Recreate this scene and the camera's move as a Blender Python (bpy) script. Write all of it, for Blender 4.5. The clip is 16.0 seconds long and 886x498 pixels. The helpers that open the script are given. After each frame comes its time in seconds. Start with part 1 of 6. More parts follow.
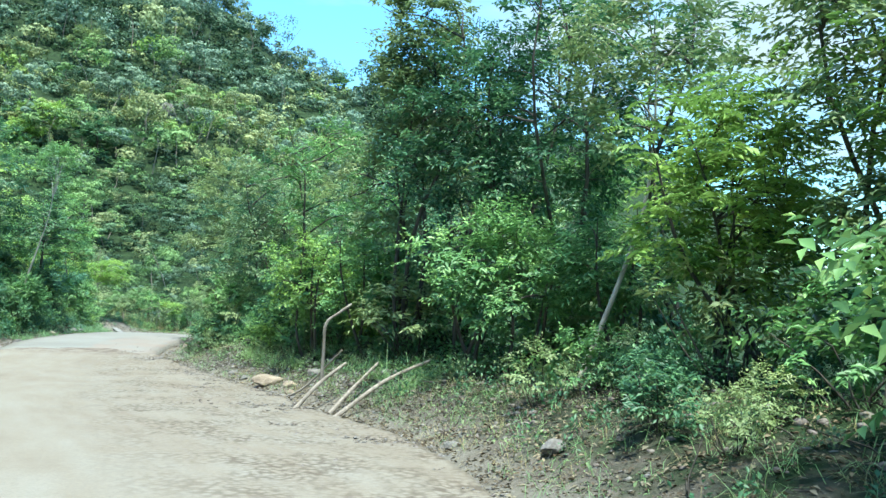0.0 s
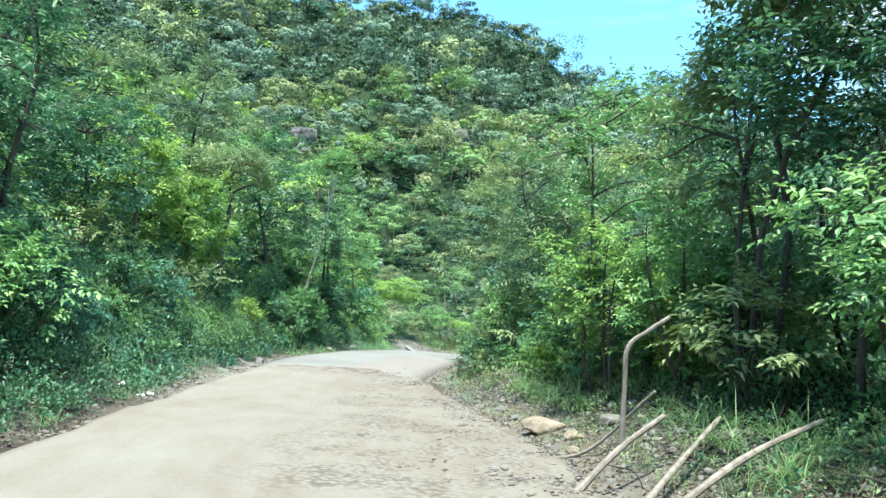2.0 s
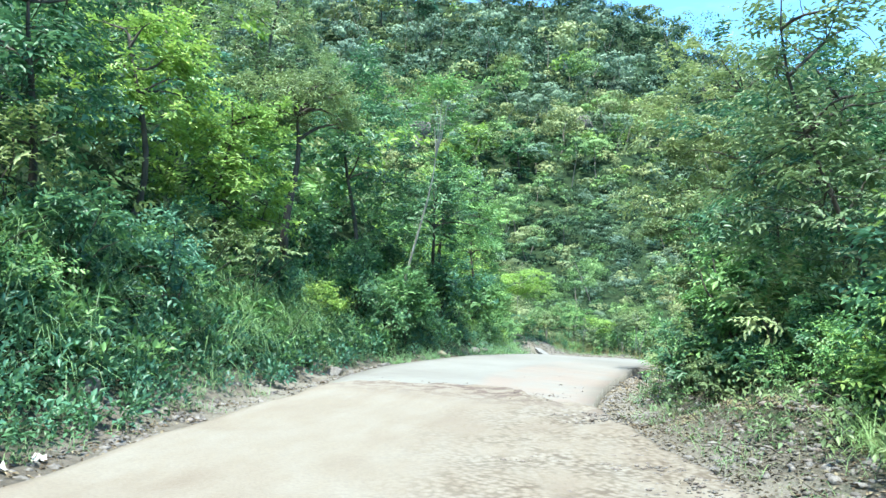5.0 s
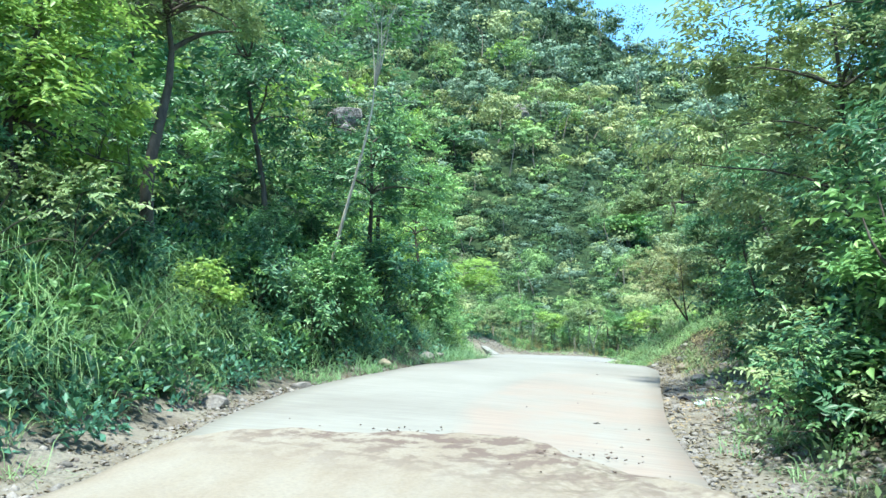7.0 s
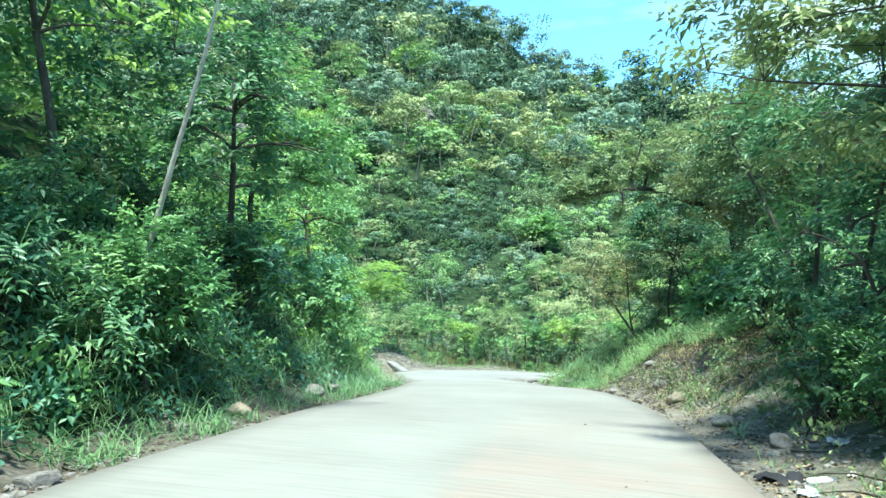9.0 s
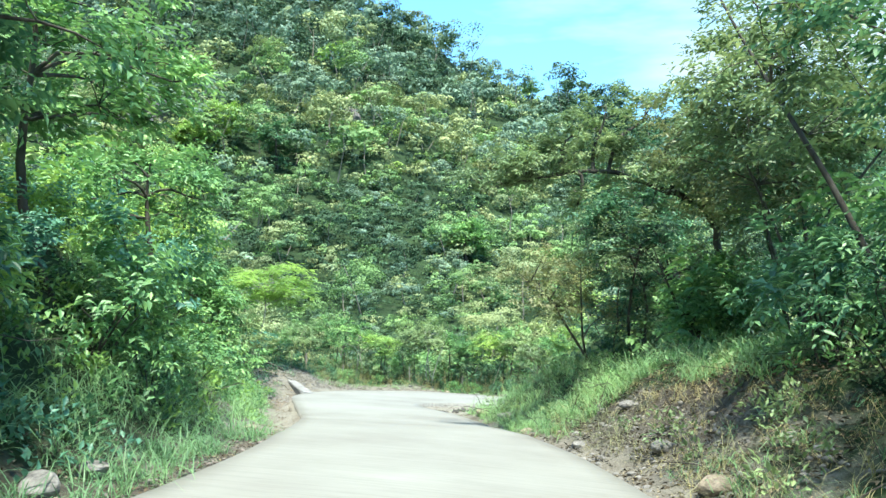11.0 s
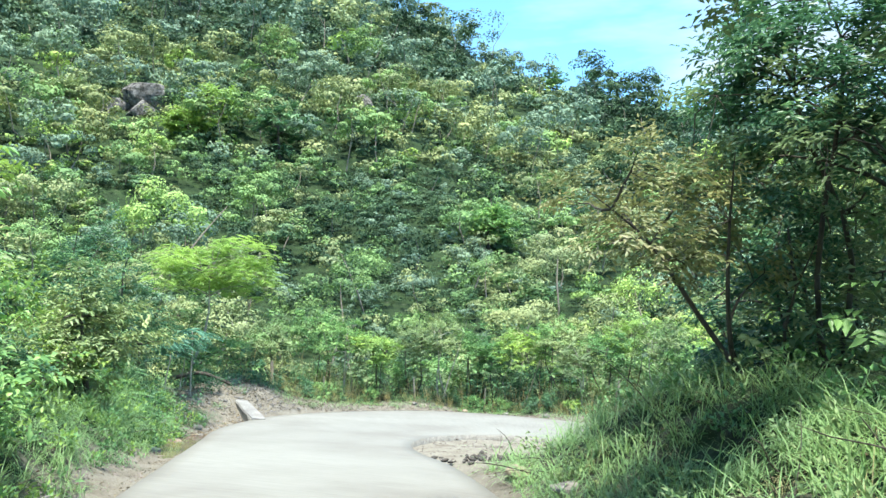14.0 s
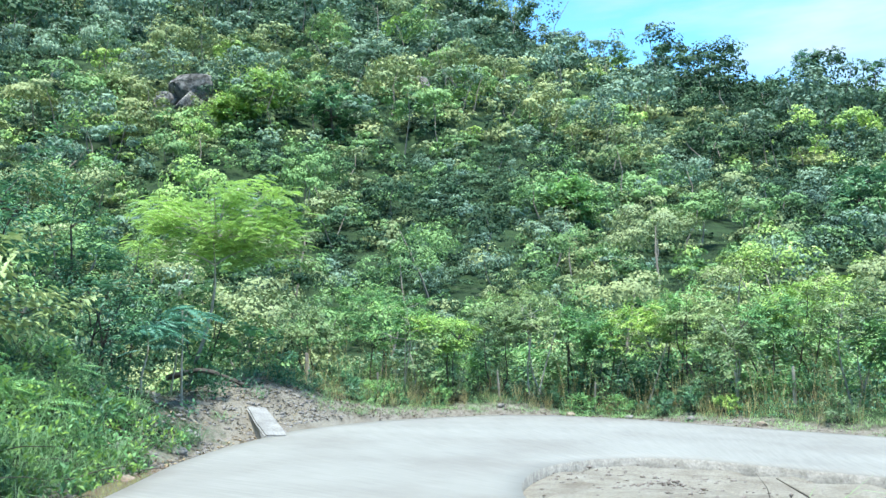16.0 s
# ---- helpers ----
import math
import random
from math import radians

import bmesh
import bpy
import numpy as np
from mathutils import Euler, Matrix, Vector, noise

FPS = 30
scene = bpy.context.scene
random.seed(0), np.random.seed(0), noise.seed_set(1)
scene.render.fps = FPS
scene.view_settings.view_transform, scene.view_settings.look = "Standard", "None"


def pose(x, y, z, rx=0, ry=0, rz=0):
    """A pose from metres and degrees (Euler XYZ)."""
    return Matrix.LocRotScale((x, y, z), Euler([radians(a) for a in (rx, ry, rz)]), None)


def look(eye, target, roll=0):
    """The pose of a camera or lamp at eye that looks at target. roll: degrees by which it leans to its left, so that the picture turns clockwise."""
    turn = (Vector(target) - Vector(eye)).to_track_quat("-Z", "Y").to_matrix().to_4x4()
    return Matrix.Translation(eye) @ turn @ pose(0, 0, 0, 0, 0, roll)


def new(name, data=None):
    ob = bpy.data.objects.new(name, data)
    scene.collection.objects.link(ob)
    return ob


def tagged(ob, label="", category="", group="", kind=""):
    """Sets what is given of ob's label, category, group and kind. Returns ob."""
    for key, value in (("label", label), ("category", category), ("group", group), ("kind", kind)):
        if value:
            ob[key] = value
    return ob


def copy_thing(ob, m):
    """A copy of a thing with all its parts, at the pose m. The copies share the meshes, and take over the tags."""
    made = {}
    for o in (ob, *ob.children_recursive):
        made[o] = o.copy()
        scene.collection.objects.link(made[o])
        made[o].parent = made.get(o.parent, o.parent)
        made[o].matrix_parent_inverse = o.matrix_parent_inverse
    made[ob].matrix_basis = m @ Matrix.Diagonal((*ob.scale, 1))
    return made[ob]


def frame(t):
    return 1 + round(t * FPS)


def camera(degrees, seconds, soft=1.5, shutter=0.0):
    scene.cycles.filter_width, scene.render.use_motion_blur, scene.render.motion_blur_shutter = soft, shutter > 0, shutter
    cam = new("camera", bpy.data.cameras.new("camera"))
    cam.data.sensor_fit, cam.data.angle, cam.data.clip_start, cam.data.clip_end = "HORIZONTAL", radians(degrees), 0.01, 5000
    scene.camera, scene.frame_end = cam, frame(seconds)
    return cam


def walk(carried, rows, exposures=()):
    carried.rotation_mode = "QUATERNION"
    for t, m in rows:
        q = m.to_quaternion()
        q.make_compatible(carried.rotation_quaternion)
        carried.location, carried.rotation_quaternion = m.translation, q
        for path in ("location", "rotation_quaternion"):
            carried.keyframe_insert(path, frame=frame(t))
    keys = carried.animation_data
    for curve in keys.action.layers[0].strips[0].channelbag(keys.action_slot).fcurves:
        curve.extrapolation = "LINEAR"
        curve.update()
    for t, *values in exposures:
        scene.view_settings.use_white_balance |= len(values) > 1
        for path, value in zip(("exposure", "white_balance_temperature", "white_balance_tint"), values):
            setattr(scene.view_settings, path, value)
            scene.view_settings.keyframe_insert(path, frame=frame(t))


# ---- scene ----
cam = camera(60.4, 16.0)
METRES, EYE, TILT, LEAN, TURN = 54.0, 1.4, 1.5, -2.5, 0.0
ROWS = [
    (0.0, 0.0, 0.0, 0.0, 0.0, 0.0, -0.0),
    (0.5, -0.0003, 0.0241, -0.0026, 5.96, 0.75, 0.21),
    (1.0, -0.0028, 0.0507, -0.0052, 11.8, 1.31, 0.35),
    (1.5, -0.0085, 0.0769, -0.0079, 17.06, 1.61, 0.35),
    (2.0, -0.0178, 0.1044, -0.0103, 21.75, 1.81, 0.51),
    (2.5, -0.0292, 0.1298, -0.0127, 25.25, 2.06, 0.79),
    (3.0, -0.0398, 0.1538, -0.0152, 27.74, 2.21, 1.11),
    (3.5, -0.0535, 0.1793, -0.0179, 29.59, 2.27, 1.42),
    (4.0, -0.0678, 0.2044, -0.0206, 30.87, 2.16, 1.74),
    (6.5, -0.15, 0.3301, -0.0315, 28.09, 2.04, 2.36),
    (7.0, -0.1648, 0.3549, -0.0326, 25.54, 1.67, 2.19),
    (7.5, -0.1779, 0.3801, -0.0347, 23.3, 1.35, 2.08),
    (8.0, -0.1893, 0.4032, -0.035, 21.45, 1.28, 2.13),
    (8.5, -0.2002, 0.4284, -0.0367, 19.87, 1.58, 2.29),
    (9.0, -0.2106, 0.456, -0.0378, 18.28, 2.11, 2.29),
    (9.5, -0.2187, 0.4805, -0.0375, 16.83, 2.78, 1.93),
    (12.0, -0.2445, 0.6278, -0.0463, 11.19, 2.54, 0.87),
    (12.5, -0.249, 0.6606, -0.0491, 11.12, 2.47, 0.88),
    (13.0, -0.2552, 0.697, -0.0527, 11.6, 2.67, 1.01),
    (13.5, -0.2635, 0.7344, -0.0567, 12.77, 2.95, 1.37),
    (14.0, -0.274, 0.7756, -0.061, 14.55, 3.21, 2.04),
    (14.5, -0.2861, 0.8137, -0.0657, 16.39, 3.35, 2.67),
    (15.0, -0.2986, 0.8501, -0.0703, 17.95, 3.37, 3.17),
    (15.5, -0.3132, 0.8884, -0.0758, 19.06, 3.42, 3.64),
    (16.0, -0.3294, 0.9267, -0.0817, 19.53, 3.4, 4.13),
]
walk(cam, [(t, pose(0, 0, EYE, TILT, LEAN, TURN) @ pose(METRES * x, METRES * y, METRES * z, 90 + pitch, roll, yaw)) for t, x, y, z, yaw, pitch, roll in ROWS],
     exposures=[(0, 1.42, 6290.0, 2.0), (1.5, 1.52, 6440.0, 4.0), (3, 1.64, 6390.0, 7.0), (6.5, 1.70, 6340.0, 5.5), (8, 1.60, 6340.0, 1.5), (9, 1.68, 6340.0, -2.0), (9.5, 1.74, 6340.0, -1.0), (12, 1.64, 7090.0, 7.0), (12.5, 1.64, 7190.0, 8.0), (13.5, 1.60, 6890.0, 10.0), (15.5, 1.46, 6440.0, 10.0), (16, 1.44, 6190.0, 8.5)])

# ---------------------------------------------------------------- light
SUN_EL, SUN_AZ = 78.0, 166.0          # degrees; azimuth clockwise from +y
sky_world = bpy.data.worlds.new("sky")
scene.world = sky_world
sky_world.use_nodes = True
wn, wl = sky_world.node_tree.nodes, sky_world.node_tree.links
wn.clear()


def wnode(kind, **values):
    n = wn.new(kind)
    for k, v in values.items():
        n.inputs[k].default_value = v
    return n


sky = wn.new("ShaderNodeTexSky")
sky.sky_type, sky.sun_disc = "NISHITA", False
sky.sun_elevation, sky.sun_rotation = radians(SUN_EL), radians(SUN_AZ)
sky.air_density, sky.dust_density, sky.ozone_density = 1.2, 0.2, 2.5
coord = wn.new("ShaderNodeTexCoord")
stretch = wn.new("ShaderNodeMapping")
stretch.inputs["Scale"].default_value = (1.5, 1.5, 6.0)
stretch.inputs["Location"].default_value = (0.35, 0.2, 0.1)
cloud = wnode("ShaderNodeTexNoise", Scale=1.6, Detail=6.0, Roughness=0.55)
ramp = wn.new("ShaderNodeValToRGB")
ramp.color_ramp.elements[0].position, ramp.color_ramp.elements[1].position = 0.43, 0.64
blend = wn.new("ShaderNodeMixRGB")
blend.inputs["Color2"].default_value = (1.95, 2.45, 2.80, 1)
back = wnode("ShaderNodeBackground", Strength=0.15)
out = wn.new("ShaderNodeOutputWorld")
wl.new(coord.outputs["Generated"], stretch.inputs["Vector"])
wl.new(stretch.outputs["Vector"], cloud.inputs["Vector"])
wl.new(cloud.outputs["Fac"], ramp.inputs["Fac"])
wl.new(ramp.outputs["Color"], blend.inputs["Fac"])
deep = wn.new("ShaderNodeMixRGB")
deep.blend_type, deep.inputs["Fac"].default_value, deep.inputs["Color2"].default_value = "MULTIPLY", 1.0, (0.50, 0.84, 1.04, 1)
wl.new(sky.outputs["Color"], deep.inputs["Color1"])
wl.new(deep.outputs["Color"], blend.inputs["Color1"])
wl.new(blend.outputs["Color"], back.inputs["Color"])
wl.new(back.outputs["Background"], out.inputs["Surface"])

sun = new("sun", bpy.data.lights.new("sun", "SUN"))
sun.data.energy, sun.data.angle, sun.data.color = 4.0, radians(5), (1.0, 0.97, 0.91)
_e, _a = radians(SUN_EL), radians(SUN_AZ)
sun.matrix_world = look((60 * math.sin(_a) * math.cos(_e), 60 * math.cos(_a) * math.cos(_e), 60 * math.sin(_e)), (0, 0, 0))


# ---------------------------------------------------------------- materials
def material(name, rough=0.8, spec=0.3):
    m = bpy.data.materials.new(name)
    m.use_nodes = True
    b = m.node_tree.nodes["Principled BSDF"]
    b.inputs["Roughness"].default_value = rough
    b.inputs["Specular IOR Level"].default_value = spec
    return m, m.node_tree.nodes, m.node_tree.links, b


def ramp_of(nodes, stops):
    r = nodes.new("ShaderNodeValToRGB")
    while len(r.color_ramp.elements) < len(stops):
        r.color_ramp.elements.new(0.5)
    for e, (p, c) in zip(r.color_ramp.elements, stops):
        e.position, e.color = p, (*c, 1)
    return r


def noise_of(nodes, links, scale, detail=4.0, rough=0.55, vector=None):
    n = nodes.new("ShaderNodeTexNoise")
    n.inputs["Scale"].default_value, n.inputs["Detail"].default_value, n.inputs["Roughness"].default_value = scale, detail, rough
    if vector is None:
        vector = nodes.new("ShaderNodeTexCoord").outputs["Object"]
    links.new(vector, n.inputs["Vector"])
    return n


def bump_of(nodes, links, height, bsdf, strength, distance):
    b = nodes.new("ShaderNodeBump")
    b.inputs["Strength"].default_value, b.inputs["Distance"].default_value = strength, distance
    links.new(height, b.inputs["Height"])
    links.new(b.outputs["Normal"], bsdf.inputs["Normal"])


def mix_rgb(nodes, links, fac, a, b, mode="MIX"):
    n = nodes.new("ShaderNodeMixRGB")
    n.blend_type = mode
    for socket, v in (("Fac", fac), ("Color1", a), ("Color2", b)):
        if isinstance(v, (int, float)):
            n.inputs[socket].default_value = v
        elif isinstance(v, tuple):
            n.inputs[socket].default_value = (*v, 1)
        else:
            links.new(v, n.inputs[socket])
    return n.outputs["Color"]


def leaf_material(name, dark, mid, light, translucent=0.3, rough=0.5, patch=0.35, own=0.6):
    """Leaves: a tone for each leaf and each spray (lighter at the growing tips, and on hillside tufts lighter on top,
    as if lit), and patches of growth a metre or so across.
    """
    m, n, l, b = material(name, rough, 0.35 if rough < 0.6 else 0.12)
    geo = n.new("ShaderNodeNewGeometry")
    tones = ramp_of(n, [(0.05, dark), (0.5, mid), (0.72, mid), (1.0, light)])
    tone = n.new("ShaderNodeAttribute")
    tone.attribute_name = "tone"
    both = n.new("ShaderNodeMath")
    both.operation = "MULTIPLY_ADD"
    both.inputs[1].default_value = own
    l.new(geo.outputs["Random Per Island"], both.inputs[0])
    base = n.new("ShaderNodeMath")
    base.operation, base.inputs[1].default_value = "ADD", 0.5 - own / 2
    l.new(tone.outputs["Fac"], base.inputs[0])
    l.new(base.outputs["Value"], both.inputs[2])
    l.new(both.outputs["Value"], tones.inputs["Fac"])
    pos = geo.outputs["Position"]
    grow = noise_of(n, l, patch, 3.0, 0.6, pos)
    patches = ramp_of(n, [(0.35, (0.74, 0.80, 0.78)), (0.65, (1.35, 1.25, 1.08))])
    l.new(grow.outputs["Fac"], patches.inputs["Fac"])
    info = n.new("ShaderNodeObjectInfo")
    each = ramp_of(n, [(0.0, (0.85, 0.9, 0.9)), (1.0, (1.2, 1.12, 1.0))])
    l.new(info.outputs["Random"], each.inputs["Fac"])
    colour = mix_rgb(n, l, 1.0, mix_rgb(n, l, 1.0, tones.outputs["Color"], patches.outputs["Color"], "MULTIPLY"), each.outputs["Color"], "MULTIPLY")
    l.new(colour, b.inputs["Base Color"])
    if translucent:
        t = n.new("ShaderNodeBsdfTranslucent")
        l.new(colour, t.inputs["Color"])
        mixed = n.new("ShaderNodeMixShader")
        mixed.inputs["Fac"].default_value = translucent
        l.new(b.outputs["BSDF"], mixed.inputs[1])
        l.new(t.outputs["BSDF"], mixed.inputs[2])
        l.new(mixed.outputs["Shader"], n["Material Output"].inputs["Surface"])
    return m


LEAF_DARK = leaf_material("leaf_dark_green", (0.035, 0.109, 0.072), (0.067, 0.181, 0.101), (0.162, 0.334, 0.163), 0.27, 0.42)
LEAF_MID = leaf_material("leaf_green", (0.077, 0.189, 0.082), (0.138, 0.308, 0.122), (0.285, 0.500, 0.190), 0.27, 0.45)
LEAF_BRIGHT = leaf_material("leaf_yellow_green", (0.132, 0.248, 0.069), (0.222, 0.393, 0.105), (0.413, 0.600, 0.184), 0.32, 0.45)
LEAF_OLIVE = leaf_material("leaf_olive", (0.112, 0.182, 0.095), (0.199, 0.302, 0.148), (0.256, 0.353, 0.180), 0.27, 0.45)
LEAF_BLUE = leaf_material("leaf_blue_green", (0.045, 0.149, 0.122), (0.089, 0.245, 0.181), (0.194, 0.413, 0.293), 0.27, 0.42)
LEAF_BROWN = leaf_material("leaf_brown_olive", (0.123, 0.149, 0.073), (0.203, 0.253, 0.122), (0.251, 0.262, 0.133), 0.27, 0.45)
# dark green crowns, and low fill plants where it stands for shade
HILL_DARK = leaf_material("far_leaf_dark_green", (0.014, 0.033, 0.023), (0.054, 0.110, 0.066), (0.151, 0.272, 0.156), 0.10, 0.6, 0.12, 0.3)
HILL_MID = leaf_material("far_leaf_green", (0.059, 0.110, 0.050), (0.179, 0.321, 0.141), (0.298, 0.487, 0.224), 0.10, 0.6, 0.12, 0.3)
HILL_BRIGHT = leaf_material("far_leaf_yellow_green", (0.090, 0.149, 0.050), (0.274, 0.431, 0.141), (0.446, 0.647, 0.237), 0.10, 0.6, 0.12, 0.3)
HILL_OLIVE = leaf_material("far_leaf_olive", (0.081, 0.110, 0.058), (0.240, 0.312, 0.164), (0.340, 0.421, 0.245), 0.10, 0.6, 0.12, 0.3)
# greyed, bluish leaves; on the upper slope this colour imitates haze
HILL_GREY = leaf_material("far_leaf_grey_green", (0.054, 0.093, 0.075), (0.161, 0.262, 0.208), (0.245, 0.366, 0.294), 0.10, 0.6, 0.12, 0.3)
GRASS = leaf_material("grass_blade", (0.095, 0.200, 0.099), (0.170, 0.320, 0.156), (0.320, 0.440, 0.288), 0.35, 0.5, 0.6)
FEATHER = leaf_material("leaf_feathery_green", (0.190, 0.330, 0.090), (0.285, 0.480, 0.130), (0.400, 0.570, 0.186), 0.38, 0.5)
STRAW = leaf_material("dry_grass_blade", (0.20, 0.20, 0.10), (0.30, 0.29, 0.17), (0.44, 0.42, 0.27), 0.2, 0.7)
DRY_LEAF = leaf_material("dry_tan_leaf", (0.13, 0.11, 0.08), (0.24, 0.21, 0.16), (0.42, 0.39, 0.31), 0.05, 0.8)
LITTER = leaf_material("dead_leaf", (0.04, 0.034, 0.026), (0.10, 0.082, 0.064), (0.26, 0.23, 0.19), 0.05, 0.8)


def bark_material(name, dark, light, scale=6.0):
    m, n, l, b = material(name, 0.9, 0.15)
    c = n.new("ShaderNodeTexCoord")
    mp = n.new("ShaderNodeMapping")
    mp.inputs["Scale"].default_value = (1, 1, 0.35)
    l.new(c.outputs["Object"], mp.inputs["Vector"])
    a = noise_of(n, l, scale, 6.0, 0.65, mp.outputs["Vector"])
    r = ramp_of(n, [(0.3, dark), (0.7, light)])
    l.new(a.outputs["Fac"], r.inputs["Fac"])
    l.new(r.outputs["Color"], b.inputs["Base Color"])
    f = noise_of(n, l, scale * 7, 4.0, 0.6, mp.outputs["Vector"])
    bump_of(n, l, f.outputs["Fac"], b, 0.5, 0.02)
    return m


BARK = bark_material("bark_grey_brown", (0.035, 0.033, 0.028), (0.12, 0.112, 0.095))
BARK_PALE = bark_material("bark_pale", (0.22, 0.21, 0.17), (0.50, 0.49, 0.42))
STICK = bark_material("weathered_wood", (0.15, 0.13, 0.105), (0.37, 0.34, 0.285), 9.0)


def earth_material(name, stops, scale, bump, fine=24.0, rough=0.95):
    m, n, l, b = material(name, rough, 0.15)
    a = noise_of(n, l, scale, 8.0, 0.62)
    r = ramp_of(n, stops)
    l.new(a.outputs["Fac"], r.inputs["Fac"])
    f = noise_of(n, l, fine, 6.0, 0.7)
    fr = ramp_of(n, [(0.25, (0.6, 0.6, 0.6)), (0.75, (1.3, 1.3, 1.3))])
    l.new(f.outputs["Fac"], fr.inputs["Fac"])
    l.new(mix_rgb(n, l, 1.0, r.outputs["Color"], fr.outputs["Color"], "MULTIPLY"), b.inputs["Base Color"])
    bump_of(n, l, f.outputs["Fac"], b, 0.8, bump)
    return m




def ground_material():
    """Forest floor, darkened for the shade between the crowns, going over to pale stony dirt where the ground is bare
    beside the road.
    """
    m, n, l, b = material("forest_floor", 0.95, 0.12)
    pos = n.new("ShaderNodeTexCoord").outputs["Object"]
    # litter and green cover, taken darker to carry the shade under the scrub
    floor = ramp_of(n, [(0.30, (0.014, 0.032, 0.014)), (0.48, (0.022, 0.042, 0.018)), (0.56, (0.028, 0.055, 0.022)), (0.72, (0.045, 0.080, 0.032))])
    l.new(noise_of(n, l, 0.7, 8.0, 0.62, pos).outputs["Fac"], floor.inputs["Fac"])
    stony = ramp_of(n, [(0.30, (0.036, 0.032, 0.026)), (0.5, (0.080, 0.071, 0.058)), (0.7, (0.155, 0.145, 0.125))])
    l.new(noise_of(n, l, 1.3, 8.0, 0.65, pos).outputs["Fac"], stony.inputs["Fac"])
    pale = n.new("ShaderNodeAttribute")
    pale.attribute_name = "pale"
    light = ramp_of(n, [(0.30, (0.155, 0.138, 0.11)), (0.5, (0.23, 0.22, 0.178)), (0.7, (0.28, 0.275, 0.23))])
    l.new(noise_of(n, l, 1.7, 8.0, 0.65, pos).outputs["Fac"], light.inputs["Fac"])
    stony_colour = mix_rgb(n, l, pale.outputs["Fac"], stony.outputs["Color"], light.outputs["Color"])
    bare = n.new("ShaderNodeAttribute")
    bare.attribute_name = "bare"
    edge = n.new("ShaderNodeMath")
    edge.operation = "ADD"
    l.new(bare.outputs["Fac"], edge.inputs[0])
    l.new(noise_of(n, l, 2.2, 5.0, 0.6, pos).outputs["Fac"], edge.inputs[1])
    cut = ramp_of(n, [(0.62, (0, 0, 0)), (0.95, (1, 1, 1))])
    l.new(edge.outputs["Value"], cut.inputs["Fac"])
    fine = noise_of(n, l, 26.0, 6.0, 0.7, pos)
    fr = ramp_of(n, [(0.25, (0.6, 0.6, 0.6)), (0.75, (1.3, 1.3, 1.3))])
    l.new(fine.outputs["Fac"], fr.inputs["Fac"])
    both = mix_rgb(n, l, cut.outputs["Color"], floor.outputs["Color"], stony_colour)
    l.new(mix_rgb(n, l, 1.0, both, fr.outputs["Color"], "MULTIPLY"), b.inputs["Base Color"])
    bump_of(n, l, fine.outputs["Fac"], b, 0.8, 0.05)
    return m


SOIL = ground_material()
ROCK = earth_material("grey_rock", [(0.3, (0.11, 0.105, 0.095)), (0.5, (0.20, 0.195, 0.178)), (0.72, (0.30, 0.29, 0.265))], 3.5, 0.02, 30.0, 0.85)
TAN_ROCK = earth_material("tan_rock", [(0.3, (0.19, 0.155, 0.115)), (0.6, (0.33, 0.28, 0.21))], 4.0, 0.015, 30.0, 0.85)
GRAVEL = earth_material("road_gravel", [(0.25, (0.10, 0.086, 0.075)), (0.5, (0.19, 0.17, 0.15)), (0.8, (0.31, 0.29, 0.262))], 5.0, 0.01, 40.0)
CLIFF = earth_material("cliff_rock", [(0.36, (0.05, 0.05, 0.045)), (0.5, (0.17, 0.165, 0.15)), (0.68, (0.28, 0.27, 0.25))], 1.1, 0.5, 2.2)


def ramp_noise(n, l, scale, pos, lo, hi):
    r = ramp_of(n, [(lo, (0, 0, 0)), (hi, (1, 1, 1))])
    l.new(noise_of(n, l, scale, 5.0, 0.6, pos).outputs["Fac"], r.inputs["Fac"])
    return r.outputs["Color"]


